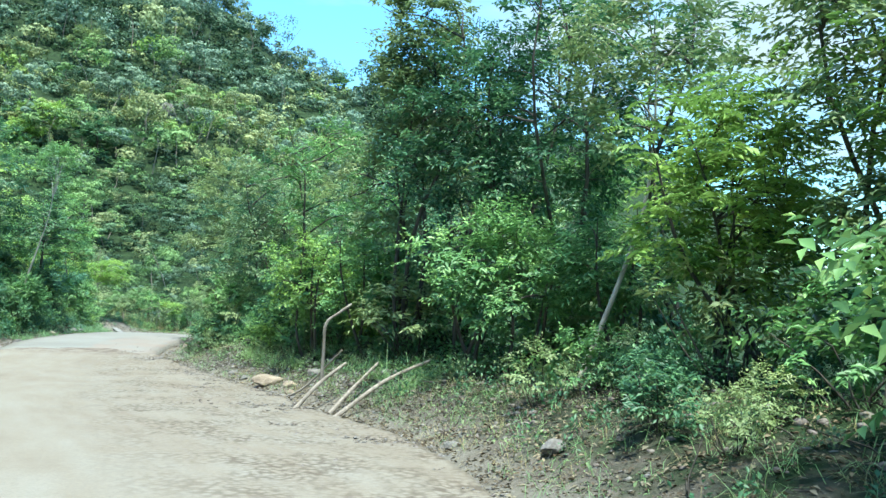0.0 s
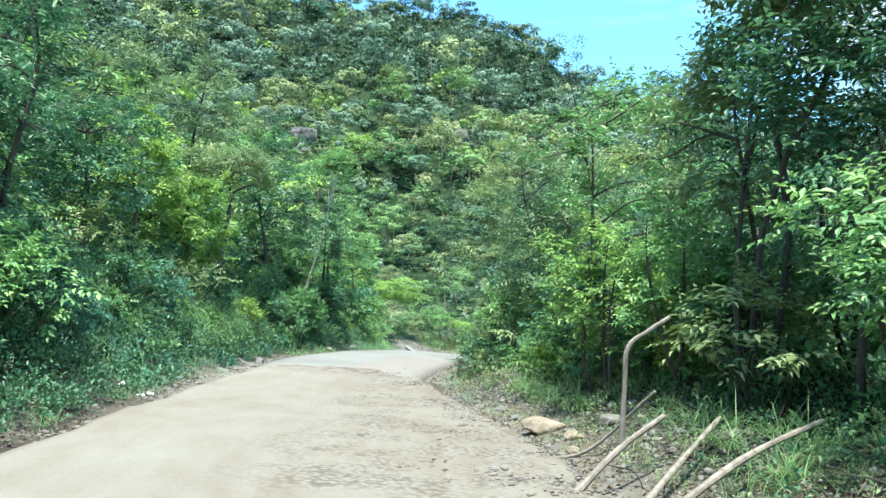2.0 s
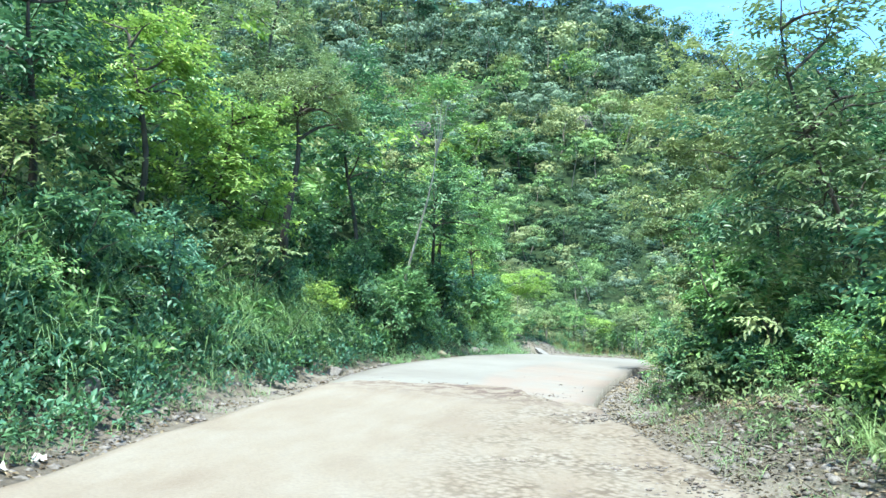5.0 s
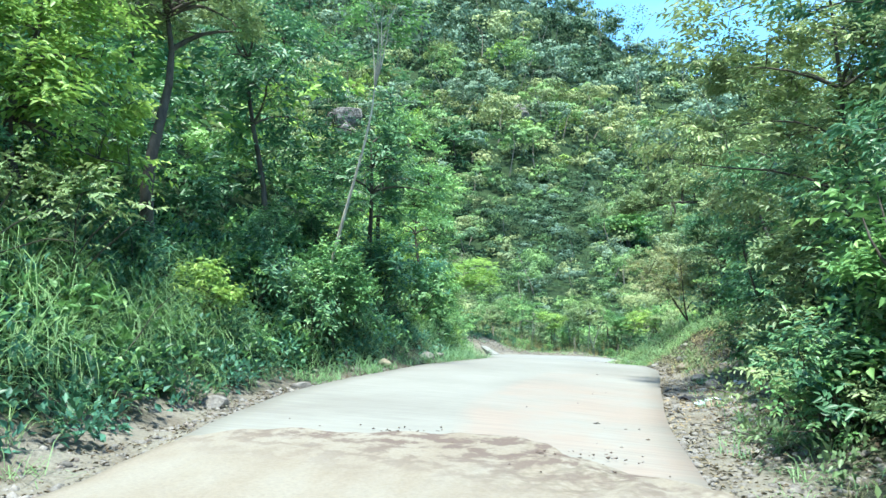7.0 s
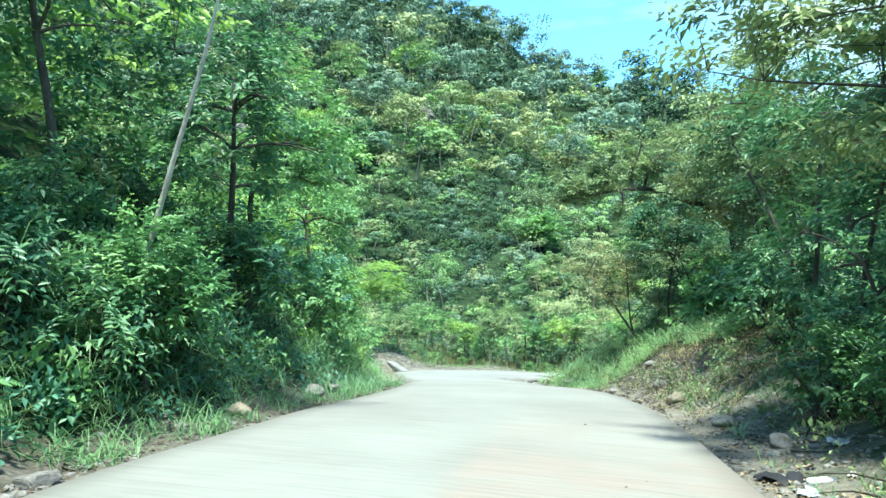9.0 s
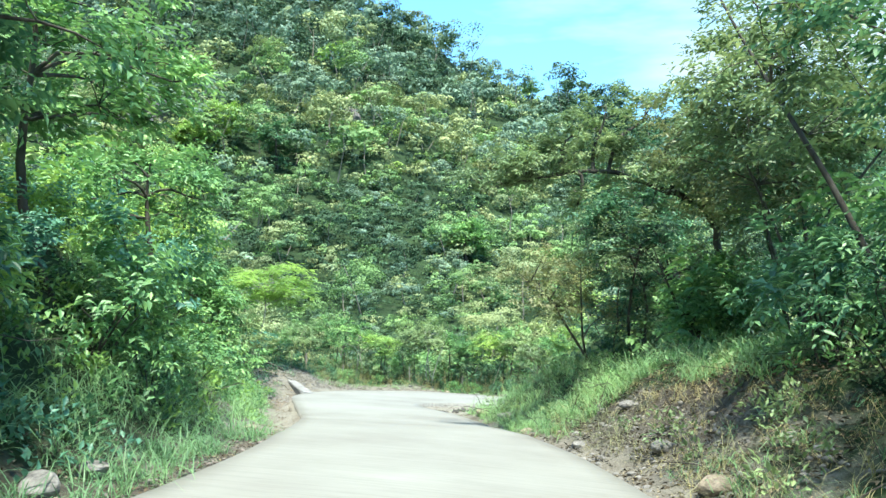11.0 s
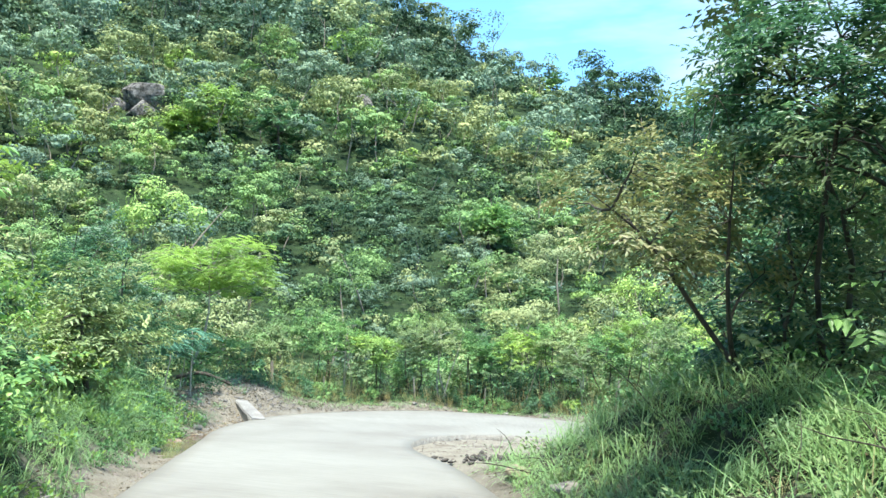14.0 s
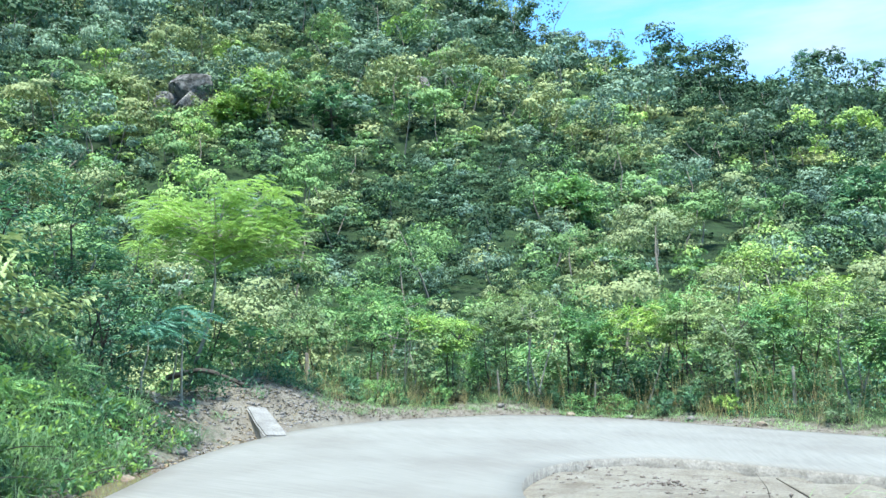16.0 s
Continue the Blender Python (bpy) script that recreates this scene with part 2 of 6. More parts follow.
def dirt_road_material():
    m, n, l, b = material("packed_pale_dirt", 0.92, 0.2)
    pos = n.new("ShaderNodeTexCoord").outputs["Object"]
    uv = n.new("ShaderNodeUVMap")
    wheel = n.new("ShaderNodeMapping")
    wheel.inputs["Scale"].default_value = (1.6, 0.45, 1)
    l.new(uv.outputs["UV"], wheel.inputs["Vector"])
    tracks = noise_of(n, l, 1.4, 5.0, 0.55, wheel.outputs["Vector"])
    large = noise_of(n, l, 0.55, 6.0, 0.6, pos)
    both = mix_rgb(n, l, 0.5, tracks.outputs["Fac"], large.outputs["Fac"])
    r = ramp_of(n, [(0.32, (0.179, 0.157, 0.123)), (0.47, (0.205, 0.188, 0.150)), (0.62, (0.223, 0.214, 0.179))])
    l.new(both, r.inputs["Fac"])
    grit = noise_of(n, l, 30.0, 5.0, 0.75, pos)
    gr = ramp_of(n, [(0.3, (0.72, 0.72, 0.72)), (0.6, (1.08, 1.08, 1.08))])
    l.new(grit.outputs["Fac"], gr.inputs["Fac"])
    stones = n.new("ShaderNodeTexVoronoi")
    stones.inputs["Scale"].default_value = 12.0
    l.new(pos, stones.inputs["Vector"])
    sc = ramp_of(n, [(0.0, (1.15, 1.15, 1.15)), (0.35, (0.98, 0.97, 0.96)), (0.7, (0.54, 0.50, 0.47))])
    l.new(stones.outputs["Distance"], sc.inputs["Fac"])
    sep = n.new("ShaderNodeSeparateXYZ")
    l.new(uv.outputs["UV"], sep.inputs["Vector"])
    side = n.new("ShaderNodeMapRange")
    side.inputs["From Min"].default_value, side.inputs["From Max"].default_value = 2.4, 4.2
    l.new(sep.outputs["X"], side.inputs["Value"])
    loose = mix_rgb(n, l, 1.0, side.outputs["Result"], ramp_noise(n, l, 1.1, pos, 0.38, 0.58), "MULTIPLY")
    packed = mix_rgb(n, l, 0.6, r.outputs["Color"], mix_rgb(n, l, 1.0, r.outputs["Color"], gr.outputs["Color"], "MULTIPLY"))
    stony = mix_rgb(n, l, loose, packed, mix_rgb(n, l, 1.0, packed, sc.outputs["Color"], "MULTIPLY"))
    place = n.new("ShaderNodeSeparateXYZ")
    l.new(pos, place.inputs["Vector"])
    near = n.new("ShaderNodeMapRange")
    near.inputs["From Min"].default_value, near.inputs["From Max"].default_value = 24.2, 25.6
    l.new(place.outputs["Y"], near.inputs["Value"])
    churned = mix_rgb(n, l, 1.0, near.outputs["Result"], ramp_noise(n, l, 4.5, pos, 0.46, 0.56), "MULTIPLY")
    l.new(mix_rgb(n, l, churned, stony, (0.115, 0.092, 0.078)), b.inputs["Base Color"])
    bump_of(n, l, mix_rgb(n, l, 0.5, grit.outputs["Fac"], noise_of(n, l, 7.0, 5.0, 0.6, pos).outputs["Fac"]), b, 0.6, 0.02)
    return m


def concrete_material():
    """Tined concrete: fine lines across the road, dust along the wheel tracks."""
    m, n, l, b = material("pale_concrete", 0.85, 0.3)
    pos = n.new("ShaderNodeTexCoord").outputs["Object"]
    uv = n.new("ShaderNodeUVMap")
    sep = n.new("ShaderNodeSeparateXYZ")
    l.new(uv.outputs["UV"], sep.inputs["Vector"])
    across = n.new("ShaderNodeMapping")
    across.inputs["Scale"].default_value = (0.5, 9.0, 1)
    l.new(uv.outputs["UV"], across.inputs["Vector"])
    tined = noise_of(n, l, 1.6, 4.0, 0.6, across.outputs["Vector"])
    large = noise_of(n, l, 0.35, 6.0, 0.6, pos)
    r = ramp_of(n, [(0.3, (0.167, 0.166, 0.147)), (0.5, (0.201, 0.206, 0.184)), (0.7, (0.226, 0.234, 0.210))])
    l.new(large.outputs["Fac"], r.inputs["Fac"])
    dust_noise = noise_of(n, l, 0.8, 5.0, 0.65, pos)
    half = n.new("ShaderNodeMapRange")
    half.inputs["From Min"].default_value, half.inputs["From Max"].default_value = 2.7, 3.0
    l.new(sep.outputs["X"], half.inputs["Value"])
    ends = n.new("ShaderNodeMapRange")
    ends.inputs["From Min"].default_value, ends.inputs["From Max"].default_value = 13.0, 7.0
    l.new(sep.outputs["Y"], ends.inputs["Value"])
    both = n.new("ShaderNodeMath")
    both.operation = "MULTIPLY"
    l.new(half.outputs["Result"], both.inputs[0])
    l.new(ends.outputs["Result"], both.inputs[1])
    dr = ramp_of(n, [(0.32, (0, 0, 0)), (0.6, (1, 1, 1))])
    l.new(dust_noise.outputs["Fac"], dr.inputs["Fac"])
    dust = mix_rgb(n, l, 1.0, both.outputs["Value"], dr.outputs["Color"], "MULTIPLY")
    dusty = mix_rgb(n, l, dust, r.outputs["Color"], (0.222, 0.194, 0.164))
    lines = ramp_of(n, [(0.3, (0.86, 0.86, 0.86)), (0.6, (1.04, 1.04, 1.04))])
    l.new(tined.outputs["Fac"], lines.inputs["Fac"])
    l.new(mix_rgb(n, l, 1.0, dusty, lines.outputs["Color"], "MULTIPLY"), b.inputs["Base Color"])
    bump_of(n, l, mix_rgb(n, l, 0.5, tined.outputs["Fac"], noise_of(n, l, 40.0, 3.0, 0.6, pos).outputs["Fac"]), b, 0.35, 0.01)
    return m


KERB = earth_material("broken_concrete_edge", [(0.3, (0.15, 0.148, 0.13)), (0.6, (0.28, 0.278, 0.25))], 5.0, 0.02)
CLOD = earth_material("dark_clod", [(0.3, (0.05, 0.048, 0.043)), (0.7, (0.12, 0.115, 0.105))], 6.0, 0.01)
DIRT = dirt_road_material()
CONCRETE = concrete_material()


# ---------------------------------------------------------------- mesh helpers
def mesh_of(name, verts, faces, mats, mat_index=None, smooth=False, uv=None, tone=None):
    """A mesh from arrays of vertices and of triangles or quads."""
    verts = np.asarray(verts, dtype=np.float32).reshape(-1, 3)
    faces = np.asarray(faces, dtype=np.int32)
    k = faces.shape[1]
    me = bpy.data.meshes.new(name)
    me.vertices.add(len(verts))
    me.vertices.foreach_set("co", verts.ravel())
    me.loops.add(faces.size)
    me.loops.foreach_set("vertex_index", faces.ravel())
    me.polygons.add(len(faces))
    me.polygons.foreach_set("loop_start", np.arange(0, faces.size, k, dtype=np.int32))
    me.polygons.foreach_set("loop_total", np.full(len(faces), k, dtype=np.int32))
    for m in mats if isinstance(mats, (list, tuple)) else [mats]:
        me.materials.append(m)
    if mat_index is not None:
        me.polygons.foreach_set("material_index", np.asarray(mat_index, dtype=np.int32))
    if smooth:
        me.polygons.foreach_set("use_smooth", np.ones(len(faces), dtype=bool))
    if uv is not None:
        layer = me.uv_layers.new(name="UVMap")
        layer.data.foreach_set("uv", np.asarray(uv, dtype=np.float32)[faces.ravel()].ravel())
    if tone is not None:
        me.attributes.new("tone", "FLOAT", "POINT").data.foreach_set("value", np.asarray(tone, dtype=np.float32))
    me.update(calc_edges=True)
    me.validate()
    return me


def part(name, me, parent, label=""):
    ob = new(name, me)
    ob.parent = parent
    if label:
        ob["label"] = label
    return ob


def unit(v):
    return v / np.maximum(np.linalg.norm(v, axis=-1, keepdims=True), 1e-9)


def leaf_mesh(base, way, up, length, width, fold=0.25, droop=0.15):
    """Folded leaves: a base, two shoulders and a tip each. Returns vertices and triangles."""
    way, up = unit(way), unit(up)
    side = unit(np.cross(way, up))
    up = np.cross(side, way)
    L, W = np.asarray(length)[:, None], np.asarray(width)[:, None]
    mid = base + way * L * 0.45
    v = np.stack([base, mid + side * W / 2 + up * W * fold, base + way * L - up * L * droop, mid - side * W / 2 + up * W * fold], 1)
    i = np.arange(len(base))[:, None] * 4
    f = np.concatenate([i + [0, 1, 2], i + [0, 2, 3]], 1).reshape(-1, 3)
    return v.reshape(-1, 3), f


def tube(points, radii, sides=6):
    """A tapered limb along a line of points. Returns vertices and quads."""
    p = np.asarray(points, float)
    t = unit(np.gradient(p, axis=0))
    a = np.empty_like(p)
    side = np.cross(t[0], (1.0, 0, 0) if abs(t[0, 2]) > 0.9 else (0, 0, 1.0))
    for k in range(len(p)):        # carry the ring along without twist
        side = side - t[k] * (side @ t[k])
        side = side / max(math.sqrt(side @ side), 1e-9)
        a[k] = side
    b = np.cross(t, a)
    th = np.linspace(0, 2 * np.pi, sides, endpoint=False)
    ring = np.cos(th)[None, :, None] * a[:, None] + np.sin(th)[None, :, None] * b[:, None]
    v = (p[:, None] + ring * np.asarray(radii, float)[:, None, None]).reshape(-1, 3)
    f = []
    for k in range(len(p) - 1):
        for j in range(sides):
            f.append((k * sides + j, k * sides + (j + 1) % sides, (k + 1) * sides + (j + 1) % sides, (k + 1) * sides + j))
    return v, np.array(f)


def join(pieces):
    vs, fs, n = [], [], 0
    for v, f in pieces:
        vs.append(v)
        fs.append(f + n)
        n += len(v)
    return np.concatenate(vs), np.concatenate(fs)


def vnoise(x, y, scale, seed):
    """Smooth value noise in the plane, about -1 to 1."""
    r = np.random.RandomState(seed).uniform(-1, 1, (64, 64))
    u, v = np.asarray(x) / scale + 1000.0, np.asarray(y) / scale + 1000.0
    i, j = np.floor(u).astype(int), np.floor(v).astype(int)
    a, b = u - i, v - j
    a, b = a * a * (3 - 2 * a), b * b * (3 - 2 * b)
    g = lambda p, q: r[p % 64, q % 64]
    return (g(i, j) * (1 - a) + g(i + 1, j) * a) * (1 - b) + (g(i, j + 1) * (1 - a) + g(i + 1, j + 1) * a) * b


# ---------------------------------------------------------------- plan of the road
# left (outer) and right (inner) edges, paired station by station
DIRT_L = [(-1.5, -14), (-2.6, -7), (-3.6, 0), (-5.4, 6), (-8.1, 11.7), (-9.6, 14.2), (-10.8, 16.5), (-12.4, 19.6), (-13.4, 22), (-14.3, 24.8)]
DIRT_R = [(3.0, -14), (2.4, -7), (1.8, 0), (0.6, 6.3), (-0.5, 10.4), (-1.9, 13), (-3.9, 17.2), (-6.0, 20.5), (-7.9, 23.2), (-9.3, 25.2)]
SLAB_L = [(-14.0, 23.9), (-15.0, 26.4), (-15.8, 29), (-16.2, 32.5), (-16.8, 37.5), (-17.9, 42), (-19.6, 47.1), (-21.7, 51.8), (-24.1, 57), (-25.5, 60), (-26.5, 63), (-27.1, 66.2),
          (-26.5, 69.4), (-25.1, 71.8), (-23.2, 73.2), (-20.3, 72.9), (-17.2, 71.4), (-13, 69.2), (-6, 65.5), (6, 60)]
SLAB_R = [(-9.2, 24.4), (-9.9, 26.9), (-10.4, 28.9), (-11.05, 32.3), (-11.9, 37), (-13.0, 41.5), (-14.5, 46.5), (-16.0, 51), (-17.9, 55.4), (-19.2, 57.6), (-19.9, 59.2), (-20.2, 60.8),
          (-20.1, 62.2), (-19.6, 63.3), (-18.8, 63.9), (-17.9, 63.9), (-16.5, 63.2), (-12, 60.9), (-5, 57.2), (5, 52)]
ZY = [-60, -14, 0, 2.74, 5.65, 8.32, 11.06, 13.78, 17.86, 20.57, 23.18, 26, 30.8, 34, 37.7, 41.95, 46, 50.1, 54.5, 60, 64.5, 72, 80, 110]
ZZ = [3.5, 0.9, 0, -0.22, -0.45, -0.70, -0.98, -1.22, -1.59, -1.75, -1.85, -1.90, -2.06, -2.19, -2.46, -2.84, -3.29, -3.87, -4.3, -4.85, -5.3, -5.9, -6.4, -7.5]


def spline(pts, per=8):
    p = np.array(pts, float)
    q = np.concatenate([[2 * p[0] - p[1]], p, [2 * p[-1] - p[-2]]])
    t = np.linspace(0, 1, per, endpoint=False)[:, None]
    o = [0.5 * (2 * q[i] + (q[i + 1] - q[i - 1]) * t + (2 * q[i - 1] - 5 * q[i] + 4 * q[i + 1] - q[i + 2]) * t ** 2
                + (3 * q[i] - q[i - 1] - 3 * q[i + 1] + q[i + 2]) * t ** 3) for i in range(1, len(q) - 2)]
    return np.concatenate(o + [p[-1:]])


def road_z(x, y):
    return np.interp(y, ZY, ZZ) - 0.09 * np.maximum(0, np.asarray(x) + 14) * np.clip((np.asarray(y) - 50) / 6, 0, 1)


EDGE_L = spline(DIRT_L[:-1] + SLAB_L[1:])
EDGE_R = spline(DIRT_R[:-1] + SLAB_R[1:])
ROAD = np.concatenate([EDGE_L, EDGE_R[::-1]])


def inside(x, y, poly):
    r = np.zeros(np.shape(x), bool)
    for (ax, ay), (bx, by) in zip(poly, np.roll(poly, -1, 0)):
        if ay != by:
            r ^= ((ay > y) != (by > y)) & (x < (bx - ax) * (y - ay) / (by - ay) + ax)
    return r


def to_line(x, y, line):
    """Distance to a line in plan, and the nearest point's y and index along it."""
    best = np.full(np.shape(x), 1e9)
    ny, ns = np.zeros(np.shape(x)), np.zeros(np.shape(x))
    for k in range(len(line) - 1):
        a, d = line[k], line[k + 1] - line[k]
        s = np.clip(((x - a[0]) * d[0] + (y - a[1]) * d[1]) / (d @ d), 0, 1)
        r = np.hypot(x - a[0] - s * d[0], y - a[1] - s * d[1])
        m = r < best
        best, ny, ns = np.where(m, r, best), np.where(m, a[1] + s * d[1], ny), np.where(m, k + s, ns)
    return best, ny, ns


# ridge line seen from the middle of the valley: azimuth (left positive), elevation of the ground
RIDGE_AZ = [-180, -90, -60, -38, -22, -11, -8.4, -5.7, -3, 0, 4.5, 9.4, 11.6, 13.4, 15, 20, 30, 46, 70, 110, 180]
RIDGE_EL = [-3, -3, -3, 0.0, 11.5, 12.3, 12.7, 13.2, 13.4, 15.0, 16.3, 17.3, 17.8, 19.6, 21.0, 22.6, 23.2, 22.8, 21, 14, -3]
OUT_FROM = int(np.argmin(np.hypot(EDGE_L[:, 0] + 27.0, EDGE_L[:, 1] - 65.5)))
smooth01 = lambda t: np.clip(t, 0, 1) ** 2 * (3 - 2 * np.clip(t, 0, 1))


def hill_z(x, y):
    dx, dy = x + 16.0, y - 48.0
    r, az = np.hypot(dx, dy), np.degrees(np.arctan2(-dx, dy))
    top = np.tan(np.radians(np.interp(az, RIDGE_AZ, RIDGE_EL))) * 250 - 2.0
    f = np.clip((r - 32) / 218, 0, 1)
    z = -6.8 + (top + 6.8) * f ** 1.3 - 0.25 * np.maximum(0, r - 250)
    return z + (vnoise(x, y, 26, 3) * 2.4 + vnoise(x, y, 11, 4) * 1.0) * np.clip((r - 34) / 40, 0, 1)


def ground_z(x, y):
    x, y = np.asarray(x, float), np.asarray(y, float)
    on = inside(x, y, ROAD)
    dl, yl, sl = to_line(x, y, EDGE_L)
    dr, yr, sr = to_line(x, y, EDGE_R)
    rough = vnoise(x, y, 1.7, 11) * 0.16 + vnoise(x, y, 0.6, 12) * 0.06 + vnoise(x, y, 5, 13) * 0.35
    # cut bank on the uphill side
    bank = np.interp(dl, [0, 0.25, 0.9, 1.5, 4, 9, 20, 60, 200], [-0.06, -0.10, -0.02, 0.45, 2.9, 6.3, 12.5, 33, 95])
    ditch = np.interp(dl, [0, 0.25, 0.8, 1.4, 2.1, 4.5, 9, 20, 60, 200], [-0.10, -0.35, -0.45, -0.30, 0.3, 2.0, 4.6, 10, 30, 95])
    wd = smooth01((yl - 43) / 5)
    bank = bank * (1 - wd) + ditch * wd
    verge = np.interp(dl, [0, 0.5, 1.6, 3.0, 6, 14, 200], [-0.08, -0.03, 0.05, 0.25, -0.2, -1.4, -1.4])
    wo = smooth01((sl - OUT_FROM + 5) / 10.0)
    fade = smooth01((y - 62) / 14.0)
    left = road_z(x, yl) + bank * (1 - wo) * (1 - 0.85 * fade) + verge * wo + rough * np.clip(dl / 1.5, 0.1, 1)
    # berm and mound on the valley side
    d4 = [0, 0.5, 1.2, 2.5, 4.5, 8, 14, 40, 200]
    berm = np.interp(dr, [0, 0.3, 0.8, 1.6, 3, 5, 8, 14, 40, 200], [-0.03, 0.0, 0.20, 0.58, 0.90, 1.0, 0.7, -0.6, -9, -40])
    low = np.interp(dr, d4, [-0.17, -0.16, -0.02, 0.45, 0.8, 0.7, -0.6, -9, -40])
    mound = np.interp(dr, d4, [-0.15, -0.08, 0.30, 1.35, 2.0, 1.9, 0.4, -7, -40])
    isle = np.interp(dr, d4, [-0.10, -0.10, -0.09, -0.06, 0.0, 0.3, 0.2, -1, -30])
    w1, w2, w3 = smooth01((yr - 23) / 3), smooth01((yr - 36) / 6), smooth01((yr - 52.5) / 4.5)
    side = ((berm * (1 - w1) + low * w1) * (1 - w2) + mound * w2) * (1 - w3) + isle * w3
    right = road_z(x, yr) + side + rough * np.clip(dr / 2.0, 0.1, 1) * (1 - 0.75 * w3)
    z = np.where(dl < dr, left, right)
    z = np.where(on, road_z(x, y) - 0.10 - 0.12 * smooth01((y - 23.5) / 1.5), z)
    z = np.where(on, z, z + 0.7 * np.exp(-((x + 30.6) ** 2 + (y - 68.8) ** 2) / 8.0) + 0.16 * np.exp(-((x + 28.1) ** 2 + (y - 67.5) ** 2) / 1.4))
    far = hill_z(x, y)
    return np.where(on, z, np.where((dl < dr) | (np.hypot(x + 16, y - 48) > 60), np.maximum(z, far), z))


def gz(x, y):
    return float(ground_z(np.array([x]), np.array([y]))[0])


def axis(lo, hi, step, reach_lo, reach_hi):
    a = list(np.arange(lo, hi + 1e-6, step))
    for sign, reach in ((-1, reach_lo), (1, reach_hi)):
        s, p = step, a[0] if sign < 0 else a[-1]
        while (p - reach) * sign < 0:
            s = min(s * 1.22, 14)
            p += sign * s
            a.insert(0, p) if sign < 0 else a.append(p)
    return np.array(a)


gx, gy = axis(-32, 6, 0.48, -900, 900), axis(-5, 76, 0.48, -900, 900)
GX, GY = np.meshgrid(gx, gy)
GZ = ground_z(GX.ravel(), GY.ravel())
nx, ny = len(gx), len(gy)
idx = np.arange(nx * ny).reshape(ny, nx)
quads = np.stack([idx[:-1, :-1], idx[:-1, 1:], idx[1:, 1:], idx[1:, :-1]], -1).reshape(-1, 4)
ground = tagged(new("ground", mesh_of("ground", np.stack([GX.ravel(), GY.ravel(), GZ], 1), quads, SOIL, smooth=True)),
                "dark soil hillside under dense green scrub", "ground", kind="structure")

# how bare and stony the ground is: shoulders, the ditch, the inside of the hairpin
_dl, _yl, _sl = to_line(GX.ravel(), GY.ravel(), EDGE_L)
_dr, _yr, _sr = to_line(GX.ravel(), GY.ravel(), EDGE_R)
_isle = smooth01((_yr - 53.5) / 3.0)
# stretch of bank below the trees; its soil tone is kept dark as shade
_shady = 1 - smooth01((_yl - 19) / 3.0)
_bare = np.where(_dl < _dr, np.interp(_dl / (1 + 0.6 * smooth01((_yl - 42) / 3)), [0, 0.5, 1.0, 1.5], [0.7, 0.55, 0.30, 0.0]), np.interp(_dr, [0, 0.7, 1.6, 3, 4.5], [0.7, 0.42, 0.2, 0.08, 0.0]) * (1 - _isle) + np.interp(_dr, [0, 4, 7], [0.75, 0.6, 0]) * _isle)
_bare = np.maximum(_bare, 0.7 * np.exp(-((GX.ravel() + 29.2) ** 2 + (GY.ravel() - 66.8) ** 2) / 5.0))
_bare = np.maximum(_bare, np.where(_dr < _dl, 0.7 * np.exp(-((_yr - 42) / 3.2) ** 2 - ((_dr - 1.3) / 1.1) ** 2), 0))
_rubble = np.exp(-(((_yl - 24.5) / 6.5) ** 2)) * (_dl < 1.3)
_bare = np.maximum(_bare, np.where(_dl < _dr, 0.75 * _rubble, 0))
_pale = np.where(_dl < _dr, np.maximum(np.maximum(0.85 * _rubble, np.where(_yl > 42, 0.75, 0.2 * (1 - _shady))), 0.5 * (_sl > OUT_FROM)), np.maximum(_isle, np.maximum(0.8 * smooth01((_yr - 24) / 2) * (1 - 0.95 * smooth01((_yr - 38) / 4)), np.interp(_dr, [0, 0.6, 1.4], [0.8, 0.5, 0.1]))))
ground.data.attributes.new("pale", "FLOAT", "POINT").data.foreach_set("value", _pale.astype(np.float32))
ground.data.attributes.new("bare", "FLOAT", "POINT").data.foreach_set("value", _bare.astype(np.float32))


